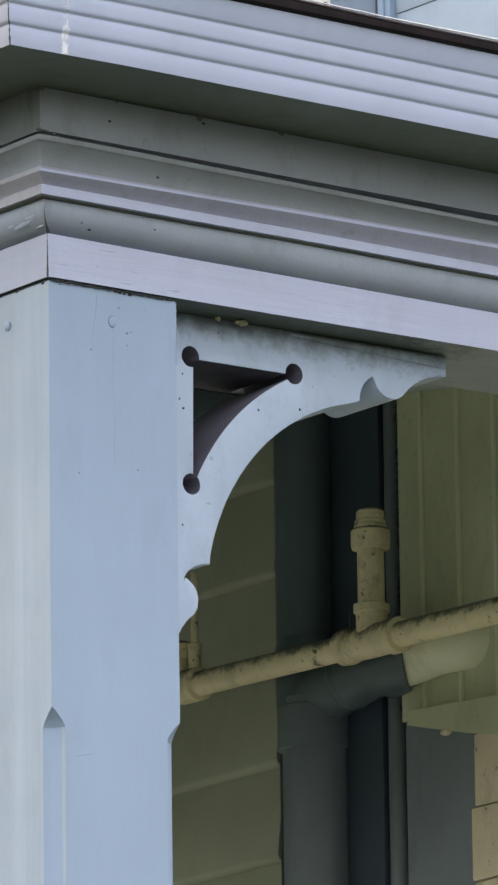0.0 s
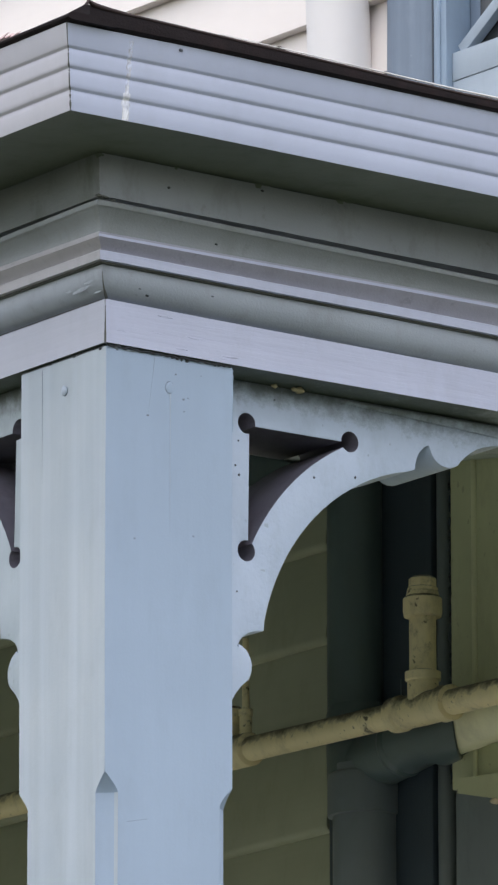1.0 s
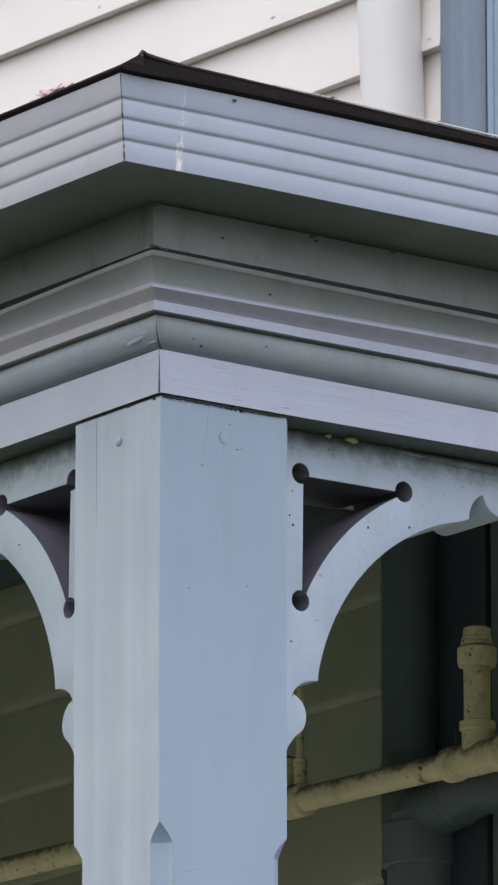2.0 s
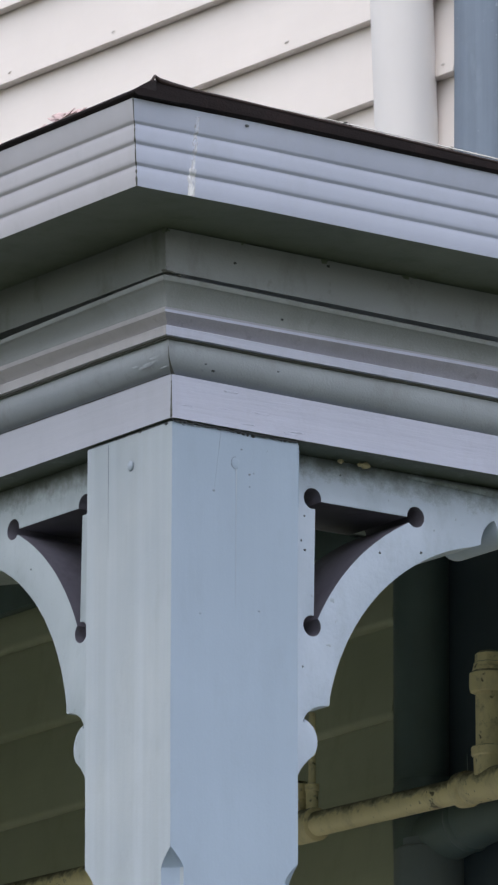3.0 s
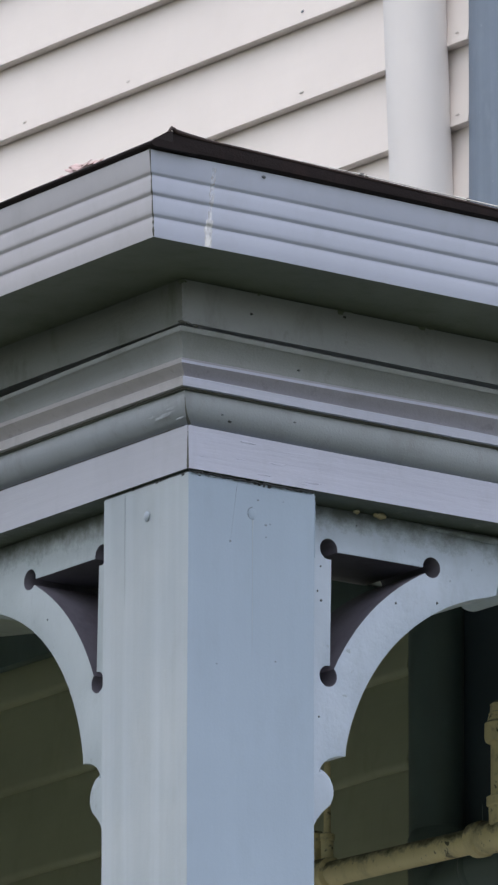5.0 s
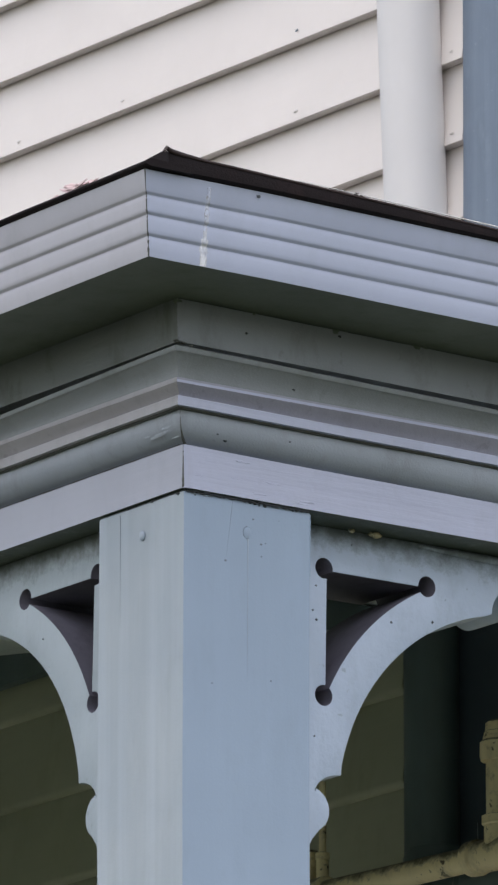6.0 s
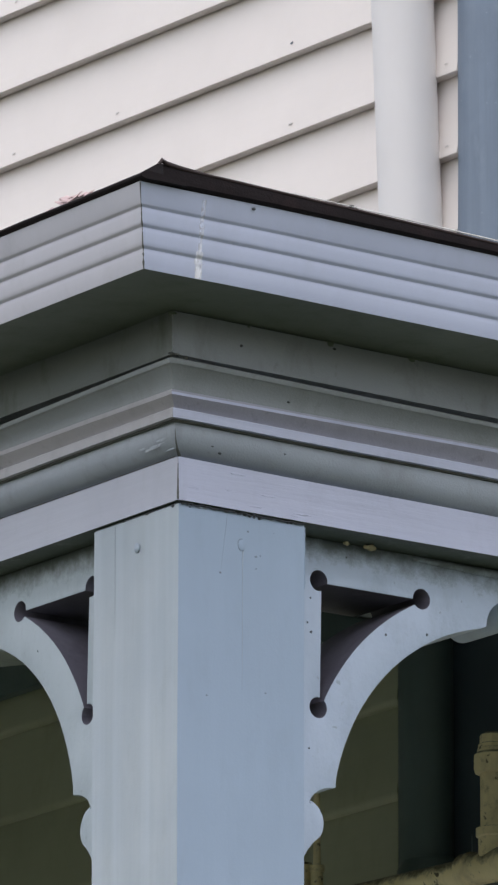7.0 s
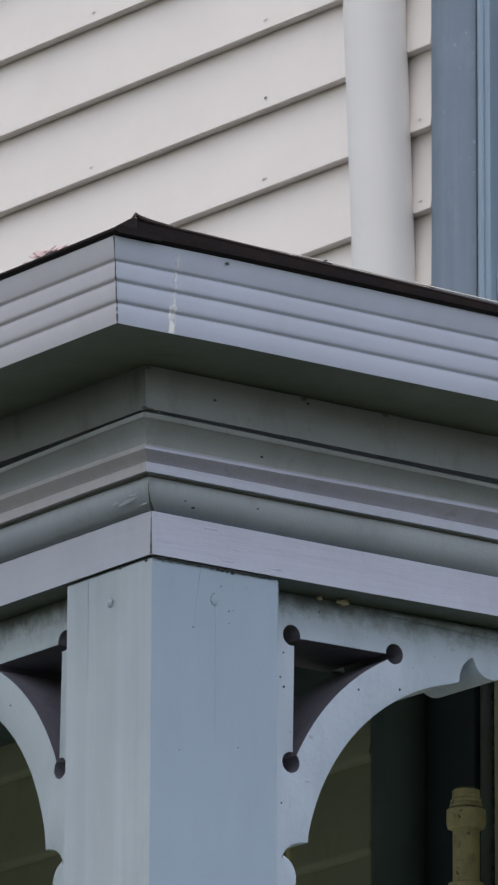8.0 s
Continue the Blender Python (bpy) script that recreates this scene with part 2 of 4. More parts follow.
MITRE_GRIME = painted("mitre_grime", (0.10, 0.105, 0.095), 0.8, (1, 1, 1), vary=0.3, dirty=0.5)
COCOON = painted("pale_yellow_cocoon", (0.45, 0.40, 0.25), 0.8, (1, 1, 1))
# Darker colour for the faces within the brackets' cut-outs.
CUTOUT_DARK = painted("dark_cutout_timber", (0.135, 0.13, 0.165), 0.8, (1, 1, 1), vary=0.3, dirty=0.4, dirt=(0.03, 0.02, 0.02), relief=0.6)
NAILHEAD = painted("painted_nail_head", (0.38, 0.45, 0.53), 0.4, (1, 1, 1), dirty=0.1)
NAIL_CREAM = painted("cream_nail_head", (0.70, 0.66, 0.63), 0.5, (1, 1, 1), dirty=0.3, dirt=(0.25, 0.22, 0.2))
DARK_PANE = painted("dark_window_glass", (0.03, 0.035, 0.04), 0.2, (1, 1, 1), dirty=0.1)
FLOOR_PAINT = painted("grey_floor_paint", (0.52, 0.52, 0.48), 0.6, (1, 0.05, 1), dirty=0.4)
GRASS = painted("mown_grass", (0.052, 0.062, 0.036), 0.9, (1, 1, 1), vary=0.4, dirty=0.4, dirt=(0.05, 0.055, 0.02), relief=0.6, fine=40.0)


# ---- mesh helpers: all vertices in world places ----
def thing(name, label, category, at=(0, 0, 0), group="", kind=""):
    ob = new(name)
    ob.empty_display_size = 0.1
    ob.location = at
    return tagged(ob, label, category, group, kind)


def part(name, bm, material, parent, label="", smooth=0.6):
    bmesh.ops.recalc_face_normals(bm, faces=bm.faces)
    me = bpy.data.meshes.new(name)
    bm.to_mesh(me)
    bm.free()
    me.materials.append(material)
    if smooth:
        me.shade_smooth()
        me.set_sharp_from_angle(angle=smooth)
    ob = new(name, me)
    if parent is not None:
        ob.parent = parent
        ob.matrix_parent_inverse = Matrix.Translation(-parent.location) if parent.type == "EMPTY" else Matrix()
    if label:
        ob["label"] = label
    return ob


def bevelled(bm, width, segments=2, angle=0.5):
    edges = [e for e in bm.edges if len(e.link_faces) == 2 and e.calc_face_angle(0) > angle]
    bmesh.ops.bevel(bm, geom=edges, offset=width, segments=segments, profile=0.6, affect="EDGES", clamp_overlap=True)
    return bm


def block(x0, x1, y0, y1, z0, z1, bevel=0.002, m=None):
    bm = bmesh.new()
    bmesh.ops.create_cube(bm, size=1)
    for v in bm.verts:
        v.co = (x0 + (v.co.x + 0.5) * (x1 - x0), y0 + (v.co.y + 0.5) * (y1 - y0), z0 + (v.co.z + 0.5) * (z1 - z0))
    if bevel:
        bevelled(bm, bevel)
    if m:
        bm.transform(m)
    return bm


def prism(outline, holes, thick, place, is_inner=None):
    """A board cut to an outline (a, h) with holes, thick from 0 along its depth; place maps (a, depth, h) into the world."""
    bm = bmesh.new()
    edges = []
    for loop in (outline, *holes):
        vs = [bm.verts.new((a, 0, h)) for a, h in loop]
        edges += [bm.edges.new((vs[i - 1], vs[i])) for i in range(len(vs))]
    bmesh.ops.triangle_fill(bm, use_beauty=True, use_dissolve=False, edges=edges)
    got = bmesh.ops.extrude_face_region(bm, geom=bm.faces[:])
    for v in got["geom"]:
        if isinstance(v, bmesh.types.BMVert):
            v.co.y = thick
    bmesh.ops.recalc_face_normals(bm, faces=bm.faces)
    rim = [e for e in bm.edges if len(e.link_faces) == 2 and e.calc_face_angle(0) > 1.2]
    bmesh.ops.bevel(bm, geom=rim, offset=0.0012, segments=2, profile=0.5, affect="EDGES", clamp_overlap=True)
    if is_inner:
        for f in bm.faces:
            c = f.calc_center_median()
            if abs(f.normal.y) < 0.6 and is_inner(c.x, c.z):
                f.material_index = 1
    for v in bm.verts:
        v.co = place(*v.co)
    return bm


def run(profile, end, side, slices=24, wave=0.0005, start_gap=0.0004, seed=0.0, sag=None):
    """A moulding mitred at the porch's corner: side 'x' runs along x at y = d, side 'y' along y at x = d. profile: closed (d, z)."""
    bm = bmesh.new()
    rings = []
    for s in range(slices + 1):
        f = (s / slices) ** 1.6
        ring = []
        for d, z in profile:
            at = d + start_gap + (end - d) * f
            w = wave * noise.noise((at * 5, z * 6 + seed, 3.1 if side == "x" else 9.7)) * (1 if s else 0.3)
            if sag:
                w_z = w - sag(side, z) * min(max(at, 0.0), 0.5)
            else:
                w_z = w
            ring.append(bm.verts.new((at, d + w, z + w_z) if side == "x" else (d + w, at, z + w_z)))
        rings.append(ring)
    n = len(profile)
    for a, b in zip(rings, rings[1:]):
        for i in range(n):
            bm.faces.new((a[i - 1], a[i], b[i], b[i - 1]))
    bm.faces.new(rings[0])
    bm.faces.new(rings[-1])
    return bm


def tube(points, radii, sides=28, cap=True):
    """A round body along a path with a radius at each point."""
    bm = bmesh.new()
    pts = [Vector(p) for p in points]
    rings, last = [], None
    for i, p in enumerate(pts):
        a, b = pts[max(i - 1, 0)], pts[min(i + 1, len(pts) - 1)]
        way = (b - a).normalized() if (b - a).length > 1e-7 else last
        last = way
        q = way.to_track_quat("Z", "X").to_matrix()
        rings.append([bm.verts.new(p + q @ Vector((math.cos(k * math.tau / sides) * radii[i], math.sin(k * math.tau / sides) * radii[i], 0))) for k in range(sides)])
    for r0, r1 in zip(rings, rings[1:]):
        for k in range(sides):
            bm.faces.new((r0[k - 1], r0[k], r1[k], r1[k - 1]))
    if cap:
        bm.faces.new(rings[0])
        bm.faces.new(rings[-1])
    return bm


def lathe(axis_a, axis_b, steps, sides=28):
    """A turned body between two places: steps of (fraction along, radius)."""
    a, b = Vector(axis_a), Vector(axis_b)
    return tube([a + (b - a) * f + (b - a).normalized() * 1e-5 * i for i, (f, _) in enumerate(steps)], [r for _, r in steps], sides)


def pebble(at, size, seed=0, flat=(1, 1, 1), rough=0.25):
    bm = bmesh.new()
    bmesh.ops.create_icosphere(bm, subdivisions=2, radius=1)
    for v in bm.verts:
        k = 1 + rough * noise.noise(v.co * 1.7 + Vector((seed * 3.1, seed, 0)))
        v.co = Vector(at) + Vector((v.co.x * flat[0], v.co.y * flat[1], v.co.z * flat[2])) * size * k
    return bm


# ---- ground and the porch floor ----
bm = bmesh.new()
bmesh.ops.create_grid(bm, x_segments=8, y_segments=8, size=600)
tagged(part("ground", bm, GRASS, None), "green mown grass reaching to the horizon", "ground", kind="structure")
tagged(part("porch_floor", block(-0.12, 1.5, -0.12, 3.2, 0.42, 0.6, 0.01), FLOOR_PAINT, None), "grey painted timber porch floor", "floor", kind="structure")
tagged(part("porch_foundation", block(-0.04, 1.5, -0.04, 3.2, -0.1, 0.42, 0.0), MASONRY, None), "cream painted masonry under the porch floor", "foundation", kind="structure")

TOP = 3.2596  # the porch post's top
POST_X, POST_Y = 0.140, 0.135


# ---- porch post: square, with hollow stopped chamfers lower down ----
def post_mesh():
    bm = bmesh.new()
    x0, y0 = 0.0015, 0.0015
    levels = [(0.6, 0.014)] + [(2.1 + 0.1 * k, 0.014) for k in range(7)] + [(2.8565, 0.0142)]
    levels += [(2.8575 + 0.0171 * u, 0.0142 * max(0.04, 1 - u ** 1.3)) for u in (0, 0.2, 0.4, 0.6, 0.75, 0.88, 0.96, 1.0)]
    levels += [(2.9 + 0.05 * k, 0.0004) for k in range(8)] + [(TOP, 0.0004)]
    rings = []
    for z, c in levels:
        w = 0.0004 * noise.noise((0.3, 0.7, z * 7))
        xs, xe, ys, ye = x0 + w, POST_X + w, y0 - w, POST_Y - w
        ring = []
        for cx, cy, p, q in ((xe, ys, (-1, 0), (0, 1)), (xe, ye, (0, -1), (-1, 0)), (xs, ye, (1, 0), (0, -1)), (xs, ys, (0, 1), (1, 0))):
            for k in range(6):
                f = k / 5
                hollow, bar = math.radians(90 * f), 0.9
                u, v = bar * math.cos(hollow) + (1 - bar) * (1 - f), bar * math.sin(hollow) + (1 - bar) * f
                ring.append(bm.verts.new((cx + c * (p[0] * u + q[0] * v), cy + c * (p[1] * u + q[1] * v), z)))
        rings.append(ring)
    for a, b in zip(rings, rings[1:]):
        for i in range(24):
            bm.faces.new((a[i - 1], a[i], b[i], b[i - 1]))
    bm.faces.new(rings[0])
    bm.faces.new(rings[-1])
    return bm


post = thing("porch_post", "pale blue painted square timber porch post with stopped chamfers", "post", (0.07, 0.07, 0.6))
shaft = part("shaft", post_mesh(), POST_PAINT, post, smooth=0.45)
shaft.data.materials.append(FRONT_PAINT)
# The front face takes the streaked, warmer-lit colour.
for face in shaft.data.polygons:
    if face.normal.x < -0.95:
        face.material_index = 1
part("nail", pebble((0.0706, 0.0008, 3.2312), 0.0042, 2, (1, 0.2, 1.3), 0.3), POST_PAINT, shaft, "painted-over round nail head")
part("nail_rim", tube([(0.0706 + 0.0044 * math.cos(0.35 * k + 0.5), 0.0013, 3.2312 + 0.0056 * math.sin(0.35 * k + 0.5)) for k in range(15)], [0.0001 + 0.00022 * math.sin(math.pi * k / 14) for k in range(15)], 6), POST_CHIP, shaft, "dark worn rim round the nail head")
part("nail", pebble((0.0006, 0.0651, 3.2309), 0.0040, 5, (0.50, 1, 1.2), 0.3), NAILHEAD, shaft, "painted-over round nail head")
for k, (x, z, r) in enumerate([(0.0472, 3.2025, 0.0018), (0.0775, 3.2445, 0.0016), (0.0862, 3.2226, 0.0019), (0.091, 3.2241, 0.0011), (0.0865, 3.2114, 0.0012), (0.1058, 3.247, 0.0009), (0.0329, 3.0881, 0.0013), (0.0972, 3.0986, 0.0014)]):
    part("paint_chip", pebble((x, 0.0014, z), r * 0.62, k, (1.2, 0.25, 0.8), 0.5), POST_CHIP, shaft, "dark chip in the paint")
part("paint_run", tube([(0.0716 + 0.0004 * noise.noise((k, 2, 2)), 0.0014, 3.2255 - 0.016 * k) for k in range(9)], [0.0008, 0.0005, 0.0003, 0.0003, 0.0002, 0.00025, 0.0002, 0.0001, 0.0001], 8), NAILHEAD, shaft, "thin run of paint below the nail")
part("hairline_crack", tube([(0.0547 - 0.0069 * f, 0.0015, 3.2575 - 0.052 * f) for f in (0, 0.2, 0.4, 0.6, 0.8, 1)], [0.00016, 0.00024, 0.00016, 0.00014, 0.00014, 0.0001], 6), POST_CHIP, shaft, "fine dark crack in the paint")
part("joint_line", tube([(0.0015, 0.1012 - 0.0006 * f, 3.2575 - 0.105 * f) for f in (0, 0.25, 0.5, 0.75, 1)], [0.00018, 0.00016, 0.00012, 0.0001, 0.00006], 6), POST_CHIP, shaft, "fine vertical joint line")
part("scratch", tube([(0.026 + 0.022 * f, 0.0014, 2.832 + 0.005 * f) for f in (0, 0.3, 0.6, 1)], [0.0001, 0.0002, 0.00016, 0.0001], 6), POST_CHIP, shaft, "short scratch in the paint")


# ---- sawn brackets ----
def arc(cx, cy, r, a0, a1, n):
    return [(cx + r * math.cos(radians(a0 + (a1 - a0) * i / n)), cy + r * math.sin(radians(a0 + (a1 - a0) * i / n))) for i in range(n + 1)]


def bend(p, q, c, n):
    """A bent line from p to q, drawn towards c."""
    return [tuple((1 - f) ** 2 * p[k] + 2 * f * (1 - f) * c[k] + f * f * q[k] for k in (0, 1)) for f in (i / n for i in range(n + 1))]


def half_edge(cusp, apex, lobe, r, tip):
    """From the arch's cusp over the notch and the lobe to the outer tip; first number along, second down."""
    pts = bend(cusp, apex, (cusp[0] + 0.001, apex[1] + 0.007), 6)
    low = [(lobe[0] + r * math.cos(radians(a)), lobe[1] + r * math.sin(radians(a))) for a in range(165, 39, -14)]
    pts += [(apex[0] + 0.0012, apex[1] + 0.0015)] + low
    return pts + bend(low[-1], tip, (low[-1][0] + 0.018, tip[1] + 0.002), 6)[1:]


def bracket_outline():
    cx, cy, r = 0.270, 0.264, 0.2112
    top = half_edge((0.2350, 0.0540), (0.2505, 0.0290), (0.2725, 0.0265), 0.0208, (0.336, 0.0180))
    low = [(b, a) for a, b in half_edge((0.2277, 0.0630), (0.2445, 0.0335), (0.2625, 0.0290), 0.0208, (0.334, 0.0180))]
    a0 = math.degrees(math.atan2(0.0540 - cy, 0.2350 - cx))
    a1 = math.degrees(math.atan2(0.2277 - cy, 0.0630 - cx))
    curve = arc(cx, cy, r, a0, a1 - 360 if a1 > a0 else a1, 30)
    pts = [(0.0005, -0.0014), (0.336, -0.0012)] + top[::-1] + curve[1:-1] + low + [(0.0005, 0.334)]
    return [(a, -h) for a, h in pts]


def slot_outline():
    r = 0.0096
    one, two, three = (0.0440, -0.0377), (0.1605, -0.0385), (0.0435, -0.1560)
    pts = arc(*one, r, -71, -372, 18) + arc(*two, r, 187, -142, 18)
    a0 = math.atan2(pts[-1][1] + 0.264, pts[-1][0] - 0.270)
    end = arc(*three, r, 50, -283, 18)
    a1 = math.atan2(end[0][1] + 0.264, end[0][0] - 0.270)
    r0, r1 = math.hypot(pts[-1][0] - 0.270, pts[-1][1] + 0.264), math.hypot(end[0][0] - 0.270, end[0][1] + 0.264)
    if a1 < a0:
        a1 += math.tau
    for i in range(1, 16):
        f = i / 16
        rr = r0 + (r1 - r0) * f + 0.001 * math.sin(math.pi * f)
        pts.append((0.270 + rr * math.cos(a0 + (a1 - a0) * f), -0.264 + rr * math.sin(a0 + (a1 - a0) * f)))
    return pts + end


def bracket(label, place, chips, paint, fillet=True):
    ob = thing("corner_bracket", label, "bracket", place(0.02, 0.02, -0.3), "brackets at the porch corner")
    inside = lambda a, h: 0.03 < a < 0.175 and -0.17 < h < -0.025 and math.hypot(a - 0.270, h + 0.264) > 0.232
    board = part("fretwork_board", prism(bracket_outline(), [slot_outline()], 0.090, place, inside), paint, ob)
    board.data.materials.append(CUTOUT_DARK)
    if fillet:
        head = bmesh.new()
        rings = []
        for a, h in ((0.150, -0.0035), (0.200, -0.0055), (0.260, -0.0080), (0.3345, -0.0110)):
            rings.append([head.verts.new(place(a, d, z)) for d, z in ((-0.0002, -0.0016), (-0.0024, -0.0016), (-0.0022, h * 0.6), (-0.0014, h), (0.0010, h + 0.0004))])
        for p, q in zip(rings, rings[1:]):
            for i in range(5):
                head.faces.new((p[i - 1], p[i], q[i], q[i - 1]))
        head.faces.new(rings[0])
        head.faces.new(rings[-1])
        part("head_fillet", head, BRACKET_PAINT, ob, "thin tapering fillet under the beam")
    part("caulk_bead", tube([place(0.0008, -0.0002, -0.004 - 0.0078 * k) for k in range(41)], [max(0.0004, 0.0012 + 0.0016 * noise.noise((k * 0.7, 4, 9))) for k in range(41)], 8), paint, ob, "lumpy bead of painted caulk")
    for k, (a, h, s) in enumerate(chips):
        part("paint_chip", pebble(place(a, 0.0, h), s * 0.75, k, (1, 0.6, 1), 0.9), BRACKET_CHIP, board, "dark chip in the paint")


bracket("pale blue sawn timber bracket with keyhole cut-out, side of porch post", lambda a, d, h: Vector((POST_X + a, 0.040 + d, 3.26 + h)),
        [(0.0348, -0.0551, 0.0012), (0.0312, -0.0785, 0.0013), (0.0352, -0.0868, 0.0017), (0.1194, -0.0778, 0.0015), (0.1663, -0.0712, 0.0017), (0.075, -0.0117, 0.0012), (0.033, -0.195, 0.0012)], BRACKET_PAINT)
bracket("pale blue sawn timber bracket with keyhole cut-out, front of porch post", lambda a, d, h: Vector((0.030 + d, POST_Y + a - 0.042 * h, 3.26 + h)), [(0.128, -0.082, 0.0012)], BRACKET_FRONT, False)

# ---- beam, frieze and cornice ----
SIDE_END, FRONT_END = 1.5, 3.2


def quarter(d0, z0, d1, z1, n, swell):
    """A curved moulding face from (d0, z0) to (d1, z1); swell > 0 bulges out and down."""
    pts = []
    for i in range(n + 1):
        f = i / n
        nd, nz = z1 - z0, -(d1 - d0)
        k = math.sin(math.pi * f) * swell
        pts.append((d0 + (d1 - d0) * f - abs(nd) * k, z0 + (z1 - z0) * f - abs(nz) * k))
    return pts


frieze = [(-0.0015, 3.2618), (-0.0015, 3.3016), (0.004, 3.3022), (0.135, 3.3022), (0.135, 3.2618)]
ovolo = quarter(0.0070, 3.3026, -0.0130, 3.3308, 10, 0.22) + [(0.05, 3.3308), (0.05, 3.3026)]
# joint: profile of the dark strip that stands for the fillet's shade
joint = [(-0.0165, 3.3296), (-0.0165, 3.3311), (0.05, 3.3311), (0.05, 3.3296)]
fillet = [(-0.0212, 3.3312), (-0.0213, 3.3392), (-0.0206, 3.3400), (0.05, 3.3400), (0.05, 3.3312)]
ogee = [(-0.0170, 3.3404), (-0.0172, 3.3412), (-0.0179, 3.3424), (-0.0192, 3.3440), (-0.0210, 3.3458), (-0.0230, 3.3476), (-0.0247, 3.3492), (-0.0260, 3.3504), (-0.0256, 3.3530), (-0.0249, 3.3552), (-0.0200, 3.3566)]
ogee += quarter(-0.0198, 3.3570, -0.0300, 3.3768, 9, -0.10)[1:] + [(-0.0311, 3.3772), (-0.0316, 3.3780), (-0.0318, 3.3816), (-0.0280, 3.3836), (0.05, 3.3838), (0.05, 3.3404)]
flat = [(-0.0215, 3.3892), (-0.0240, 3.4282), (0.05, 3.4282), (0.05, 3.3720), (-0.0060, 3.3720), (-0.0060, 3.3892)]
soffit = [(-0.1232, 3.4284), (-0.1232, 3.4340), (0.05, 3.4340), (0.05, 3.4288)]


def gutter_profile():
    """A four-banded gutter front leaning outwards, folded from thin metal."""
    low, top = (-0.1268, 3.4262), (-0.1412, 3.5002)
    pts = [(-0.1258, 3.4264), low]
    for zc in (3.4440, 3.4622, 3.4792):
        for f, deep in ((-3.4, 0.0), (-2.4, 0.0003), (-1.4, 0.0007), (-0.7, 0.0011), (-0.3, 0.0017), (0.0, 0.0018), (0.22, 0.0013), (0.42, 0.0006), (0.6, 0.0001), (0.85, -0.0001)):
            z = zc + 0.0036 * f
            d = low[0] + (top[0] - low[0]) * (z - low[1]) / (top[1] - low[1])
            pts.append((d + deep, z))
    pts += [(top[0], top[1] - 0.0012), top]
    pts += [(-0.1385, 3.5006), (-0.1350, 3.4985), (-0.1212, 3.4310), (-0.1225, 3.4286)]
    return pts


def eaves_sag(side, z):
    return 0.0085 if side == "x" else 0.0


def frieze_sag(side, z):
    return 0.008 if side == "x" and z > 3.29 else 0.0


def ovolo_sag(side, z):
    return (0.0095 if z > 3.32 else 0.014) if side == "x" else -0.004


def ogee_sag(side, z):
    slopes = (0.0075, -0.006, 0.014) if side == "x" else (0.001, -0.004, 0.018)
    return float(np.interp(z, (3.341, 3.352, 3.379), slopes))


cornice = thing("porch_cornice", "pale blue painted timber frieze and stepped cornice mouldings", "cornice", (0, 0, 3.26), kind="structure")
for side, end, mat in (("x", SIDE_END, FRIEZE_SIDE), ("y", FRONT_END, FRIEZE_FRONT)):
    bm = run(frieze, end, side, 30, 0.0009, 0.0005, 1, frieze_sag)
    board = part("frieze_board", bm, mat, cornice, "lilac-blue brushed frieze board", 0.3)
    board.data.materials.append(BEAM_UNDER)
    # Downward faces take the mouldy colour with shade put in.
    for face in board.data.polygons:
        if face.normal.z < -0.9:
            face.material_index = 1
    part("ovolo_moulding", run(ovolo, end, side, 30, 0.0011, 0.0001, 2, ovolo_sag), OVOLO_PAINT, cornice)
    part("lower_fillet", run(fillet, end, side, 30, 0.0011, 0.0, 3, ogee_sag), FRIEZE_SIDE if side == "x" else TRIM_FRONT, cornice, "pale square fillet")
    # Solid strip in the grime colour; it draws the shade under the fillet.
    part("open_joint", run(joint, end, side, 30, 0.0011, 0.0, 3, ogee_sag), MITRE_GRIME, cornice, "dark strip drawn as the shade line under the fillet")
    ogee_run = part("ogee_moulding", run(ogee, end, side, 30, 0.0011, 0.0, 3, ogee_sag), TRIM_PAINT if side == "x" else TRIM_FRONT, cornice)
    ogee_run.data.materials.append(SHADED_COVE)
    # Pale frieze paint on the side run's ridge draws its highlight.
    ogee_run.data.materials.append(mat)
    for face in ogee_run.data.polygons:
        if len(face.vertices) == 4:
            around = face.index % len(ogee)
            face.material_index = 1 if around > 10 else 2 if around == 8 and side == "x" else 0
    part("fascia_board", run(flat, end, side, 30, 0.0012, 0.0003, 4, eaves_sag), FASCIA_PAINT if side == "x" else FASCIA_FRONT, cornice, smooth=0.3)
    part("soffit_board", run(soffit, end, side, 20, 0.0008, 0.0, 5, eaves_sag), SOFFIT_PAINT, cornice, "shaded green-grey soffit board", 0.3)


def moulding(name):
    return [o for o in cornice.children if o.name.split(".")[0] == name]


def ovolo_face(z):
    pts = sorted((b, a) for a, b in ovolo[:-2])
    return float(np.interp(z, [p[0] for p in pts], [p[1] for p in pts]))


side_frieze = moulding("frieze_board")[0]
side_ovolo, front_ovolo = moulding("ovolo_moulding")
side_ogee, front_ogee = moulding("ogee_moulding")
side_flat, front_flat = moulding("fascia_board")
for k, (y, z, r) in enumerate([(0.010, 3.3180, 0.0045), (0.020, 3.3150, 0.0055), (0.031, 3.3135, 0.0050), (0.041, 3.3160, 0.0030), (0.004, 3.3090, 0.0035)]):
    part("paint_blister", pebble((ovolo_face(z) + 0.0003, y, z), r * 1.0, k + 3, (0.08, 1.8, 0.42), 0.95), OVOLO_PAINT, front_ovolo, "torn blister in the paint")
for k, (y, z, r) in enumerate([(0.10, 3.3985, 0.005), (0.108, 3.3965, 0.004), (0.116, 3.3955, 0.003)]):
    part("paint_blister", pebble((-0.0216, y, z), r * 1.2, k + 7, (0.16, 1.7, 0.55), 0.95), FASCIA_FRONT, front_flat, "torn blister in the paint")
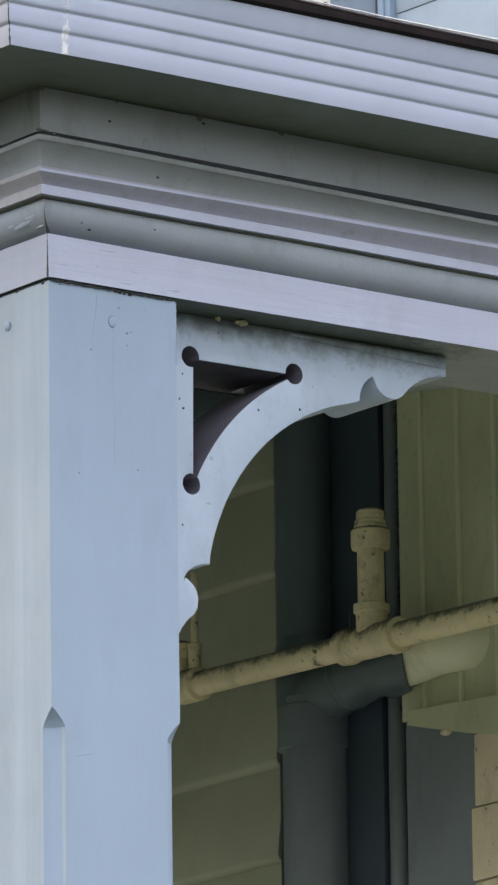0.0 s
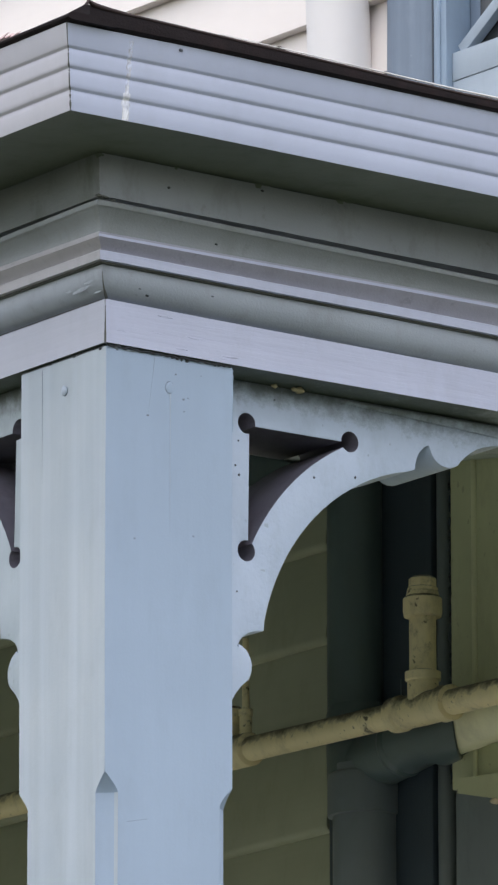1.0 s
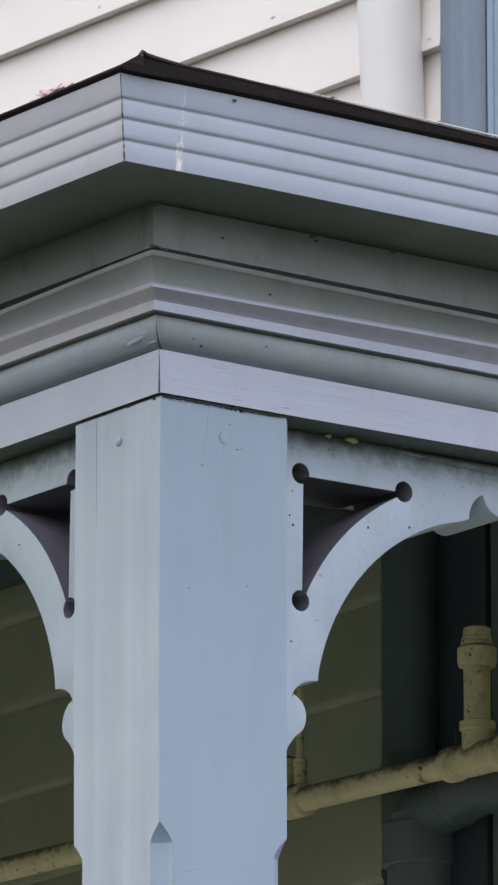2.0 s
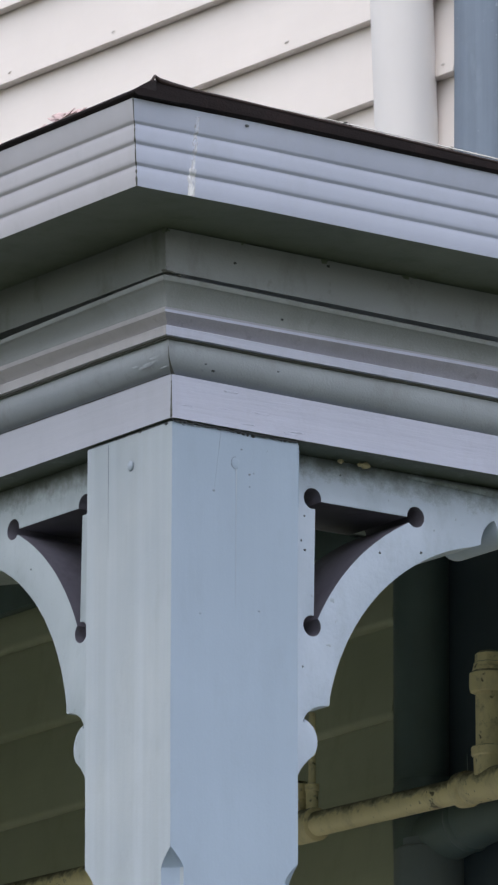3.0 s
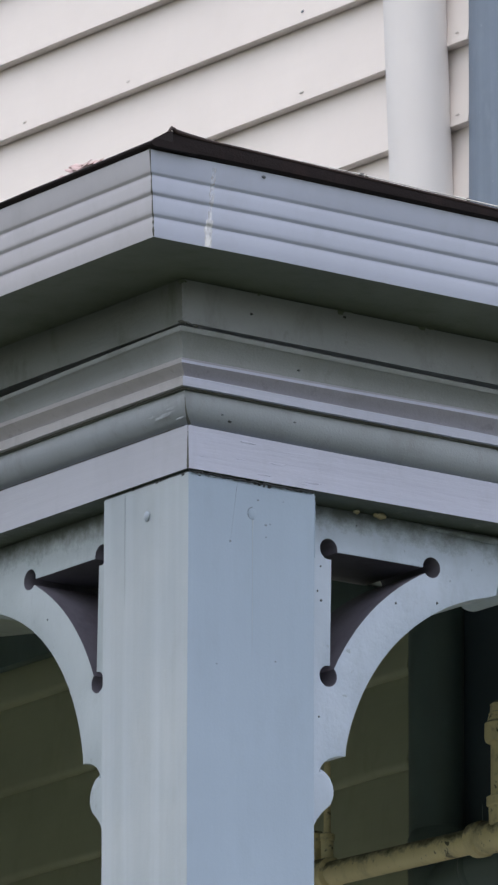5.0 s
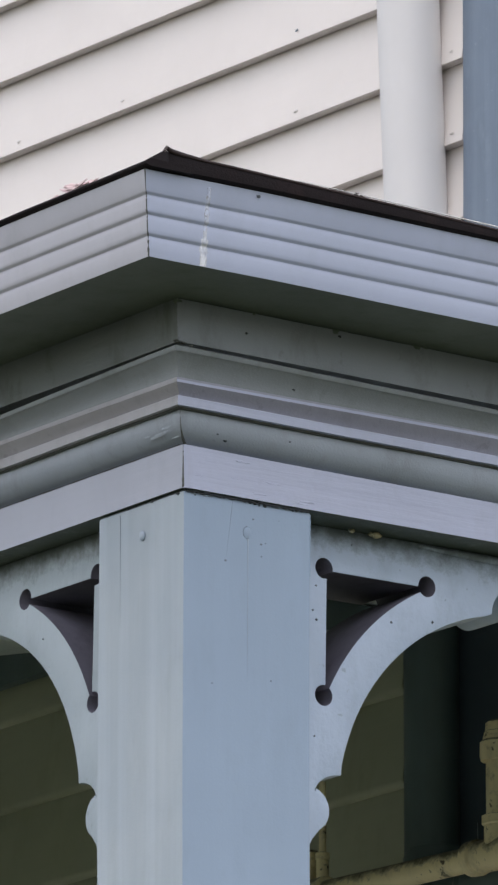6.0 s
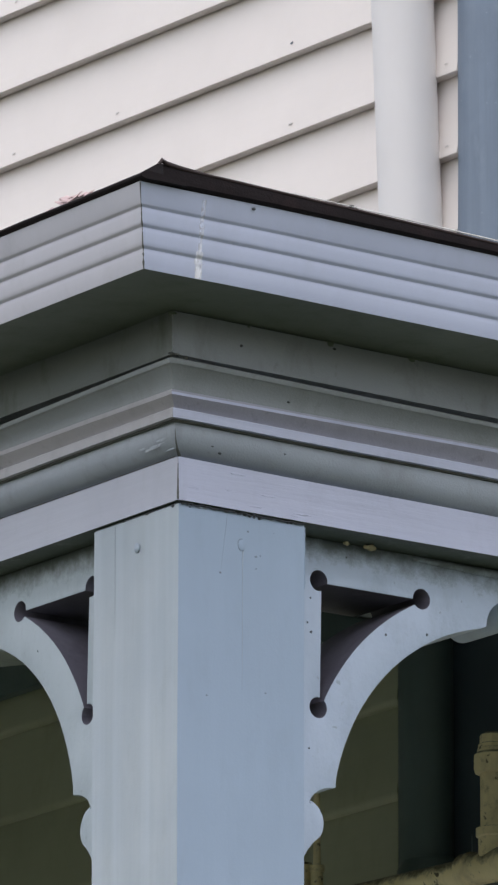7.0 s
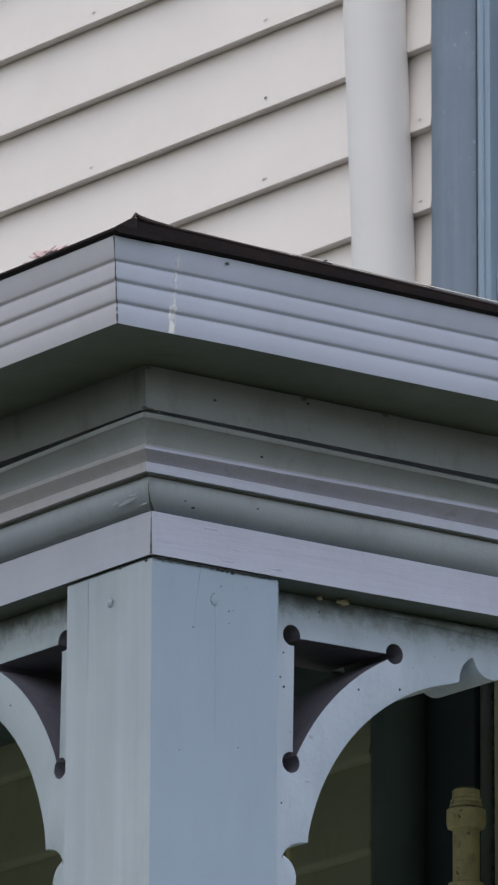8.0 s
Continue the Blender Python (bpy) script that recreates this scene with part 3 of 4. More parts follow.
for k, (x, z, d, owner) in enumerate([(0.030, 3.3140, -0.0033, side_ovolo), (0.108, 3.3185, -0.0062, side_ovolo), (0.040, 3.3100, -0.0008, side_ovolo), (0.105, 3.3640, -0.0222, side_ogee), (0.052, 3.4080, -0.0228, side_flat), (0.155, 3.4215, -0.0236, side_flat), (0.245, 3.4225, -0.0236, side_flat)]):
    d = ovolo_face(z) if owner is side_ovolo else d
    part("paint_chip", pebble((x, d, z), 0.0011 + 0.0004 * (k % 3), k, (1.3, 0.5, 0.8), 0.7), CHIP, owner, "dark chip in the paint")

for k, (x, r) in enumerate([(0.150, 0.0040), (0.160, 0.0030), (0.243, 0.0045), (0.252, 0.0030), (0.060, 0.0025)]):
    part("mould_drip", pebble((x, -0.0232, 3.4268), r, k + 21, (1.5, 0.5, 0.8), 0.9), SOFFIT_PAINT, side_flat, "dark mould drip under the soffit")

part("mitre_crack", tube([(ovolo_face(z) - 0.0002, ovolo_face(z) - 0.0002, z) for z in (3.3036, 3.3060, 3.3085, 3.3120, 3.3170, 3.3230)], [0.0016, 0.0014, 0.0009, 0.0007, 0.0004, 0.0002], 8), MITRE_GRIME, side_ovolo, "dark open mitre")
part("mitre_caulk", tube([(-0.0214 - 0.0026 * k / 24, -0.0214 - 0.0026 * k / 24, 3.3892 + 0.039 * k / 24) for k in range(25)], [max(0.0002, 0.0006 + 0.0009 * noise.noise((k * 0.8, 3, 3))) for k in range(25)], 8), FASCIA_PAINT, side_flat, "lumpy painted caulk in the mitre")
for k, (u, z, r) in enumerate([(0.0, 3.3885, 0.0026), (0.006, 3.3880, 0.0020), (0.014, 3.3868, 0.0016)]):
    part("mitre_grime", pebble((-0.0226 + u, -0.0226, z), r, k + 31, (1.5, 0.8, 0.6), 0.9), MITRE_GRIME, side_flat, "dark grime at the mitre's foot")
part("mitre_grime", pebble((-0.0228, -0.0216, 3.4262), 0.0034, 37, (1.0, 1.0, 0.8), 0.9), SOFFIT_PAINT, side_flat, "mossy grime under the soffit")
part("mitre_crack", tube([(-0.0016, -0.0016, 3.2625 + 0.0022 * k) for k in range(16)], [max(0.0002, 0.0011 - 0.00006 * k + 0.0005 * noise.noise((k * 0.9, 1, 6))) for k in range(16)], 8), MITRE_GRIME, side_frieze, "dark ragged open mitre")
part("joint_grime", tube([(-0.0012, 0.004 + 0.012 * k, 3.3026 + 0.0003 * noise.noise((k, 4, 1))) for k in range(60)], [max(0.0001, 0.0004 + 0.0009 * noise.noise((k * 0.7, 2, 2))) for k in range(60)], 8), MITRE_GRIME, front_ovolo, "broken dark line of grime under the moulding")
rng = random.Random(9)
for k in range(7):
    x = 0.006 + 0.15 * rng.random() ** 1.4
    z = 3.2680 + 0.030 * rng.random() - 0.02 * (x - 0.02)
    part("paint_flake", pebble((x, -0.0013, z), 0.0020 + 0.0030 * rng.random(), k + 60, (2.4, 0.14, 0.30), 0.95), FRIEZE_SIDE, side_frieze, "raised ragged flake of paint")

gutter = thing("roof_gutter", "pale blue enamelled metal gutter with four raised bands", "gutter", (-0.13, -0.13, 3.4262))
for side, end in (("x", SIDE_END), ("y", FRONT_END)):
    length = part("gutter_length", run(gutter_profile(), end, side, 40, 0.0009, 0.0004, 7, eaves_sag), GUTTER_PAINT if side == "x" else GUTTER_FRONT, gutter, smooth=0.5)
    if side == "x":
        part("screw", pebble((-0.0191, -0.1415, 3.4955), 0.0018, 1, (1.3, 0.5, 0.8)), BRACKET_CHIP, length, "dark screw head")

front = [(d, z) for d, z in gutter_profile() if d < -0.1255][1:-1]
part("mitre_grime", tube([(d - 0.0001, d - 0.0001, z) for d, z in front], [max(0.0002, 0.0006 + 0.0009 * noise.noise((z * 300, 2, 7))) for d, z in front], 8), MITRE_GRIME, gutter.children[0], "dark grime in the gutter's mitre")

# ragged gap of old filler between post and frieze
gap = thing("filler_seam", "cracked grey filler in the joint above the post", "filler", (0.07, 0.01, 3.258))
part("crack", tube([(0.003 + 0.0023 * k, -0.0002, 3.2600 - 0.0004 * k / 60 + 0.0026 * noise.noise((k * 0.35, 1, 1))) for k in range(60)], [max(0.0003, 0.0008 + 0.0009 * noise.noise((k * 0.9, 2, 5))) for k in range(60)], 8), CHIP, gap, "dark ragged crack")
rng = random.Random(21)
for k in range(6):
    x = 0.010 + 0.118 * rng.random()
    part("flake", pebble((x, 0.0008, 3.2596 - 0.0014 * rng.random()), 0.0007 + 0.0009 * rng.random(), k + 40, (1.5 + rng.random(), 0.25, 0.35 + 0.4 * rng.random()), 1.0), BRACKET_PAINT, gap, "lifted flake of old paint")
rng = random.Random(33)
for k in range(11):
    part("dark_gap", pebble((0.006 + 0.128 * rng.random(), 0.0010, 3.2598 - 0.0022 * rng.random() ** 2), 0.0005 + 0.0007 * rng.random(), k + 70, (1.8, 0.5, 0.7 + 0.6 * rng.random()), 0.9), CHIP, gap, "dark hole where filler has fallen out")
for k in range(7):
    part("dark_gap", pebble((0.0012, 0.006 + 0.125 * rng.random(), 3.2604 - 0.0020 * rng.random() ** 2), 0.0007 + 0.0007 * rng.random(), k + 90, (0.5, 1.8, 1.0), 0.9), CHIP, gap, "dark hole where filler has fallen out")
part("corner_caulk", tube([(POST_X + 0.0003, 0.0016 + 0.0004 * noise.noise((k, 1, 2)), 3.2005 + 0.003 * k) for k in range(20)], [max(0.0002, 0.0006 + 0.0009 * noise.noise((k * 0.8, 9, 4))) for k in range(20)], 8), POST_PAINT, gap, "lumpy caulk down the post's edge")
part("bead", tube([(0.0022, 0.004 + 0.0033 * k, 3.2602 + 0.0005 * noise.noise((k * 0.9, 7, 1))) for k in range(40)], [max(0.0002, 0.0005 + 0.0006 * noise.noise((k * 0.7, 4, 5))) for k in range(40)], 8), BRACKET_CHIP, gap)

# ---- roof over the porch: black membrane with a hip ----
PITCH = 0.27
roof = thing("porch_roof", "low black membrane hip roof over the porch", "roof", (0, 0, 3.5), kind="structure")
bm = bmesh.new()
e0, rise = -0.118, 3.5060
for pts in ([(e0, e0), (SIDE_END + 1.4, e0), (SIDE_END + 1.4, SIDE_END + 1.4)], [(e0, e0), (SIDE_END + 1.4, SIDE_END + 1.4), (SIDE_END + 1.4, 9.0), (e0, 9.0)]):
    low = [bm.verts.new((x, y, rise + PITCH * (min(x, y) - e0))) for x, y in pts]
    bm.faces.new(low)
got = bmesh.ops.extrude_face_region(bm, geom=bm.faces[:])
for v in got["geom"]:
    if isinstance(v, bmesh.types.BMVert):
        v.co.z -= 0.03
sheet = part("roof_sheet", bm, ROOFING, roof, smooth=0.3)


def edge_strip(side, start, end, d, low, tops, thick):
    """A folded membrane edge standing on the gutter's lip, its upper line sagging from place to place."""
    bm = bmesh.new()
    rings = []
    for s in range(41):
        at = start + (end - start) * (s / 40) ** 1.5
        top = np.interp(at, [a for a, _ in tops], [b for _, b in tops]) + 0.0006 * noise.noise((at * 14, 4, 2 if side == "x" else 5))
        low_here = low - (0.010 * min(max(at, 0.0), 0.5) if side == "x" else 0.0)
        mid = (low_here + top) / 2
        ring = [(d + 0.004, low_here), (d + 0.0005, low_here + 0.0015), (d, mid), (d + 0.0008, top - 0.002), (d + 0.004, top), (d + 0.010, top + 0.0008), (d + thick, top - 0.002), (d + thick, low_here)]
        rings.append([bm.verts.new((at, a, z) if side == "x" else (a, at, z)) for a, z in ring])
    for a, b in zip(rings, rings[1:]):
        for i in range(8):
            bm.faces.new((a[i - 1], a[i], b[i], b[i - 1]))
    bm.faces.new(rings[0])
    bm.faces.new(rings[-1])
    return bm


part("edge_flashing", edge_strip("x", -0.121, SIDE_END, -0.148, 3.5008, [(-0.121, 3.5195), (0.08, 3.5145), (0.28, 3.5090), (0.45, 3.5080), (1.5, 3.506)], 0.05), ROOFING, roof, "black folded roof edge")
part("edge_flashing", edge_strip("y", -0.150, FRONT_END, -0.146, 3.5008, [(-0.150, 3.5072), (0.05, 3.5066), (3.2, 3.505)], 0.05), ROOFING, roof, "black folded roof edge")
# Brown strip that paints the lit upper fold onto the black edge.
part("edge_seam", tube([(-0.115 + 0.04 * k, -0.1472, np.interp(-0.115 + 0.04 * k, (-0.121, 0.08, 0.28, 0.45, 1.5), (3.5195, 3.5145, 3.5090, 3.5080, 3.506)) - 0.0026) for k in range(40)], [0.0013 + 0.0005 * noise.noise((k, 6, 6)) for k in range(40)], 8), BROWN_MEMBRANE, roof, "brown strip drawn as the lit upper fold of the roof edge")
part("corner_fold", tube([(-0.128, -0.150, 3.5155), (-0.1235, -0.149, 3.5205), (-0.118, -0.1475, 3.5185), (-0.104, -0.147, 3.5172), (-0.06, -0.1465, 3.5150)], [0.0010, 0.0018, 0.0024, 0.0022, 0.0012], 10), BROWN_MEMBRANE, roof, "brown-black membrane folded over at the corner")
part("metal_lip", tube([(0.02 + 0.0375 * k, -0.1455, np.interp(0.02 + 0.0375 * k, (0.02, 0.08, 0.28, 0.45, 1.5), (3.5160, 3.5150, 3.5100, 3.5092, 3.5072))) for k in range(38)], [0.0004 + 0.0007 * min(1, k / 9) for k in range(38)], 8), PALE_METAL, roof, "thin pale metal lip on the roof edge")

for x, z, r, m in ((0.086, 3.5150, 0.0020, ROOFING), (0.092, 3.5146, 0.0014, BROWN_MEMBRANE), (-0.070, 3.5160, 0.0016, PALE_METAL), (0.205, 3.5125, 0.0018, BROWN_MEMBRANE)):
    part("grit", pebble((x, -0.1440, z), r, x * 90, (1.4, 1, 0.8), 0.9), m, roof, "small bit of grit on the roof edge")

# ---- house: lower wall of olive boards, seen through the porch ----
WALL = 1.5
lower = thing("wall_lower", "olive painted weatherboard house wall in the porch shade", "wall", (WALL, 1.7, 0.4), kind="structure")
part("core", block(WALL, WALL + 0.12, 0.0, 3.3, 0.0, 3.95, 0.0), OLIVE, lower)


def lap_board(face, y0, y1, z0, h, butt, top, nose):
    """A weatherboard with a thick, bevelled lower edge, facing -x."""
    prof = [(face, z0 + 0.001), (face - butt + nose, z0), (face - butt + 0.55 * nose, z0 + 0.15 * nose), (face - butt + 0.2 * nose, z0 + 0.5 * nose), (face - butt, z0 + 1.1 * nose), (face - top, z0 + h + 0.008), (face, z0 + h + 0.008)]
    bm = bmesh.new()
    a = [bm.verts.new((x, y0, z)) for x, z in prof]
    b = [bm.verts.new((x, y1, z)) for x, z in prof]
    for i in range(7):
        bm.faces.new((a[i - 1], a[i], b[i], b[i - 1]))
    bm.faces.new(a)
    bm.faces.new(b)
    return bm


for k in range(-9, 4):
    z = 3.3550 + 0.1125 * k
    part("weatherboard", lap_board(WALL, 1.6700, 3.2, z, 0.1125 if k < 3 else 0.05, 0.018, 0.006, 0.008), OLIVE, lower, smooth=0.6)
part("top_trim", block(WALL - 0.024, WALL, 1.62, 3.2, 3.742, 3.80, 0.003), GREEN_PIPE, lower, "dark green trim board under the ceiling")
# Added dark board that stands in for shade on the ceiling.
bm = block(WALL - 0.62, WALL - 0.012, 1.60, 1.94, 0.012, 0.05, 0.004)
for v in bm.verts:
    v.co.z += 3.393 + 0.134 * v.co.y
part("ceiling_board", bm, GREEN_PIPE, lower, "dark green raked board added as shade where the ceiling meets the wall")
part("corner_board", block(WALL - 0.022, WALL, 1.4615, 1.6600, 0.6, 3.78, 0.003), DARK_TRIM, lower, "black-green corner board")
part("corner_bead", tube([(WALL - 0.010, 1.4500, 0.6), (WALL - 0.010, 1.4490, 3.78)], [0.0105, 0.0105], 16), DARK_GREY, lower, "dark grey rounded corner bead")
tagged(part("wall_return", block(-0.02, 1.5, 3.2, 3.32, 0.0, 3.9, 0.0), OLIVE, None), "plain olive wall closing the porch", "wall", kind="structure")
tagged(part("wall_side", block(1.62, 8.0, 0.0, 0.12, 0.0, 3.6, 0.0), OLIVE, None), "plain side wall of the house", "wall", kind="structure")

# boarded cladding beside the corner, on a sill over masonry
clad = thing("wall_cladding", "olive tongue-and-groove wall boards above a painted sill", "wall cladding", (WALL, 1.2, 3.27), kind="structure")
edges_y = [1.4273, 1.3818, 1.3138] + [1.2466 - 0.0672 * k for k in range(19)]
for y1, y0 in zip(edges_y, edges_y[1:]):
    part("board", block(WALL - 0.020, WALL, y0 + 0.0005, y1 - 0.0005, 3.2525, 3.9, 0.001), OLIVE_V, clad, smooth=0.3)
part("ragged_edge", tube([(WALL - 0.0195, 1.4285 + 0.0022 * noise.noise((k * 1.3, 6, 2)), 3.26 + 0.0065 * k) for k in range(80)], [max(0.0004, 0.0018 + 0.0030 * noise.noise((k * 0.9, 8, 1))) for k in range(80)], 8), DARK_TRIM, clad, "ragged black edge where the paint stops")
for y in edges_y[1:12]:
    part("joint_bead", tube([(WALL - 0.0205, y, 3.2525), (WALL - 0.0205, y, 3.9)], [0.0036, 0.0036], 12), OLIVE_BEAD, clad, "raised bead between boards")
bm = bmesh.new()
prof = [(0.0, 3.2470), (1.232, 3.2500), (1.3985, 3.2592), (1.3985, 3.2428), (1.286, 3.2156), (1.232, 3.2060), (0.0, 3.2060)]
a = [bm.verts.new((WALL - 0.034, y, z)) for y, z in prof]
b = [bm.verts.new((WALL, y, z)) for y, z in prof]
for i in range(7):
    bm.faces.new((a[i - 1], a[i], b[i], b[i - 1]))
bm.faces.new(a)
bm.faces.new(b)
part("sill", bevelled(bm, 0.004), OLIVE_V, clad, "pale olive weathered sill")
part("panel", block(WALL - 0.012, WALL, 1.20, 1.4313, 0.6, 3.25, 0.002), SLATE, clad, "slate grey painted panel below the sill")
part("sill_lump", pebble((WALL - 0.03, 1.3328, 3.2245), 0.006, 3, (1, 1.3, 0.7)), MASONRY, clad, "small lump of old mortar")

pier = thing("masonry_pier", "cream painted rough masonry pier with flaking paint", "masonry", (WALL, 1.2, 0.6), kind="structure")
rng = random.Random(4)
for k in range(0, 30):
    z1 = 3.2140 - 0.0840 * k
    if z1 < 0.75:
        break
    shift = 0.0 if k % 2 else -0.11
    y1 = 1.2865
    first = True
    while y1 > 0.9:
        width = (0.22 + shift if first and shift else 0.22)
        y0 = max(0.88, y1 - width)
        first = False
        part("block", bevelled(block(WALL - 0.030 - rng.random() * 0.004, WALL, y0 + 0.002, y1 - 0.002 + rng.uniform(-0.003, 0.002), z1 - 0.083, z1 - 0.0005, 0.0), 0.0028, 2), MASONRY, pier)
        y1 = y0

# ceiling of the porch, raked up to the house
bm = bmesh.new()
for pts in ([(0.05, 0.05), (1.5, 0.05), (1.5, 3.0)], [(0.05, 0.05), (1.5, 3.0), (1.5, 3.2), (0.05, 3.2)]):
    bm.faces.new([bm.verts.new((x, y, 3.445 + min(0.27 * x, 0.134 * y))) for x, y in pts])
got = bmesh.ops.extrude_face_region(bm, geom=bm.faces[:])
for v in got["geom"]:
    if isinstance(v, bmesh.types.BMVert):
        v.co.z += 0.02
tagged(part("ceiling", bm, CEILING_PAINT, None, smooth=0.2), "green-grey boarded porch ceiling in shade", "ceiling", kind="structure")

# ---- pipes on the lower wall ----
SX, SY = 1.46, 1.5780
stack = thing("waste_stack", "dark green plastic waste stack with a side branch", "waste pipe", (SX, SY, 0.6))
part("upper_pipe", lathe((SX, SY + 0.004, 3.36), (SX, SY + 0.004, 3.78), [(0, 0.0335), (1, 0.0335)]), GREEN_PIPE, stack)
part("lower_pipe", lathe((SX, SY - 0.014, 0.6), (SX, SY - 0.014, 3.30), [(0, 0.0384), (1, 0.0384)]), GREY_PIPE, stack, "grey-green pipe below the joint")
part("socket", lathe((SX, SY - 0.012, 3.240), (SX, SY - 0.012, 3.292), [(0, 0.0400), (0.02, 0.0432), (0.85, 0.0432), (0.95, 0.0420), (1, 0.0380)]), GREY_PIPE, stack, "wider pipe socket")
part("junction", lathe((SX, SY - 0.004, 3.285), (SX, SY, 3.372), [(0, 0.0385), (0.8, 0.0385), (0.9, 0.0375), (1, 0.0338)]), GREEN_PIPE, stack)
BZ = 3.3160
part("branch", tube([(SX, SY - 0.005, BZ - 0.012), (SX, SY - 0.05, BZ - 0.010), (SX, SY - 0.09, BZ - 0.004), (SX, SY - 0.125, BZ + 0.001), (SX, SY - 0.180, BZ + 0.003)], [0.034, 0.034, 0.034, 0.034, 0.034], 28), GREEN_PIPE, stack)
part("branch_ring", lathe((SX, SY - 0.076, BZ - 0.006), (SX, SY - 0.092, BZ - 0.0035), [(0, 0.0325), (0.2, 0.0346), (0.4, 0.0360), (0.6, 0.0360), (0.8, 0.0346), (1, 0.0325)]), GREEN_PIPE, stack)
part("branch_socket", lathe((SX, SY - 0.152, BZ - 0.001), (SX, SY - 0.190, BZ + 0.002), [(0, 0.0345), (0.03, 0.0372), (0.96, 0.0372), (1, 0.035)]), GREEN_PIPE, stack)
# Thin pale rod that draws a glint next to the stack.
part("scrape", tube([(1.4765, 1.518, 3.355), (1.4765, 1.5175, 3.376), (1.4765, 1.518, 3.397)], [0.0003, 0.0007, 0.0003], 6), SLATE, stack, "thin pale line drawn as a glint beside the pipe")
waste = thing("branch_pipe", "short cream painted waste pipe bending into the wall", "waste pipe", (SX, 1.35, BZ))
part("pipe", tube([(SX, 1.402, BZ + 0.004), (SX, 1.370, BZ + 0.006), (SX, 1.345, BZ + 0.008), (SX + 0.003, 1.323, BZ + 0.009), (SX + 0.012, 1.306, BZ + 0.010), (SX + 0.026, 1.296, BZ + 0.010), (SX + 0.045, 1.291, BZ + 0.010)], [0.0345] * 7, 28), CREAM_PLASTIC, waste)
for ob, y_line in ((bpy.data.objects["branch_socket"], SY - 0.190), (waste.children[0], 1.402)):
    for v in ob.data.vertices:
        if abs(v.co.y - y_line) < 0.006:
            v.co.y += 1.0 * (v.co.x - SX)

IX = 1.40
iron = thing("iron_water_pipe", "cream painted iron water pipe with a capped riser", "water pipe", (IX, 1.4, 3.33))


def iron_z(y):
    return 3.3200 + 0.0235 * (y - 1.0)


part("main_pipe", tube([(IX, 0.02 + 3.16 * k / 40, iron_z(0.02 + 3.16 * k / 40)) for k in range(41)], [0.0147] * 41, 24), CREAM_IRON, iron)
RY = 1.3755
RZ = iron_z(RY)
tee = part("tee_fitting", lathe((IX, RY - 0.054, iron_z(RY - 0.054)), (IX, RY + 0.054, iron_z(RY + 0.054)), [(0, 0.016), (0.01, 0.0205), (0.14, 0.0212), (0.17, 0.0188), (0.5, 0.0195), (0.83, 0.0188), (0.86, 0.0212), (0.99, 0.0205), (1, 0.016)]), CREAM_IRON, iron)
part("tee_neck", lathe((IX, RY, RZ), (IX, RY, 3.3720), [(0, 0.0175), (0.72, 0.0180), (0.76, 0.0205), (0.97, 0.0205), (1, 0.0165)]), CREAM_IRON, tee)
riser = part("riser", lathe((IX, RY, 3.366), (IX, RY, 3.440), [(0, 0.0155), (1, 0.0155)], 24), CREAM_IRON, iron)
cap = part("cap", lathe((IX, RY, 3.4340), (IX, RY, 3.4640), [(0, 0.0165), (0.03, 0.0212), (0.2, 0.0224), (0.72, 0.0222), (0.82, 0.0190), (1, 0.0180)]), CREAM_IRON, iron, "capped riser fitting")
part("plug", lathe((IX, RY, 3.4636), (IX, RY, 3.4815), [(0, 0.0172), (0.25, 0.0178), (0.3, 0.0160), (0.85, 0.0158), (1, 0.0120)], 8), CREAM_IRON, cap, "square-headed plug")
part("elbow_collar", lathe((IX, 1.705, iron_z(1.705)), (IX, 1.745, iron_z(1.745)), [(0, 0.016), (0.05, 0.0200), (0.95, 0.0200), (1, 0.016)]), CREAM_IRON, iron)
part("small_riser", lathe((IX, 1.7165, iron_z(1.7165)), (IX, 1.7165, 3.47), [(0, 0.006), (0.10, 0.006), (0.11, 0.0076), (0.30, 0.0076), (0.305, 0.0088), (0.36, 0.0088), (0.37, 0.0045), (1, 0.0040)], 14), CREAM_IRON, iron, "thin riser with a small union")
part("capped_stub", lathe((IX, 1.7450, iron_z(1.745)), (IX, 1.7450, 3.392), [(0, 0.0125), (0.6, 0.0125), (0.62, 0.0140), (0.94, 0.0140), (1, 0.0110)], 20), CREAM_IRON, iron, "short capped stub standing on the pipe")

# ---- upper storey: cream weatherboards, downpipe and blue joinery ----
UP = Matrix.Translation((2.95, 3.7, 0)) @ Matrix.Rotation(math.atan(0.026), 4, "Z")
upper = thing("wall_upper", "cream white painted weatherboard upper house wall", "wall", (2.95, 4.5, 4.0), kind="structure")
part("core", block(0.0, 0.12, -0.344, 5.0, 3.6, 7.2, 0.0, UP), BOARD_PAINT, upper)
NAILS = {(0, 0), (1, 0), (3, 0), (1, 1), (2, 1), (3, 1), (5, 1), (2, 2), (4, 2), (1, 3), (2, 3), (4, 3), (6, 0), (7, 2)}
RUSTED = {(2, 1), (7, 2)}
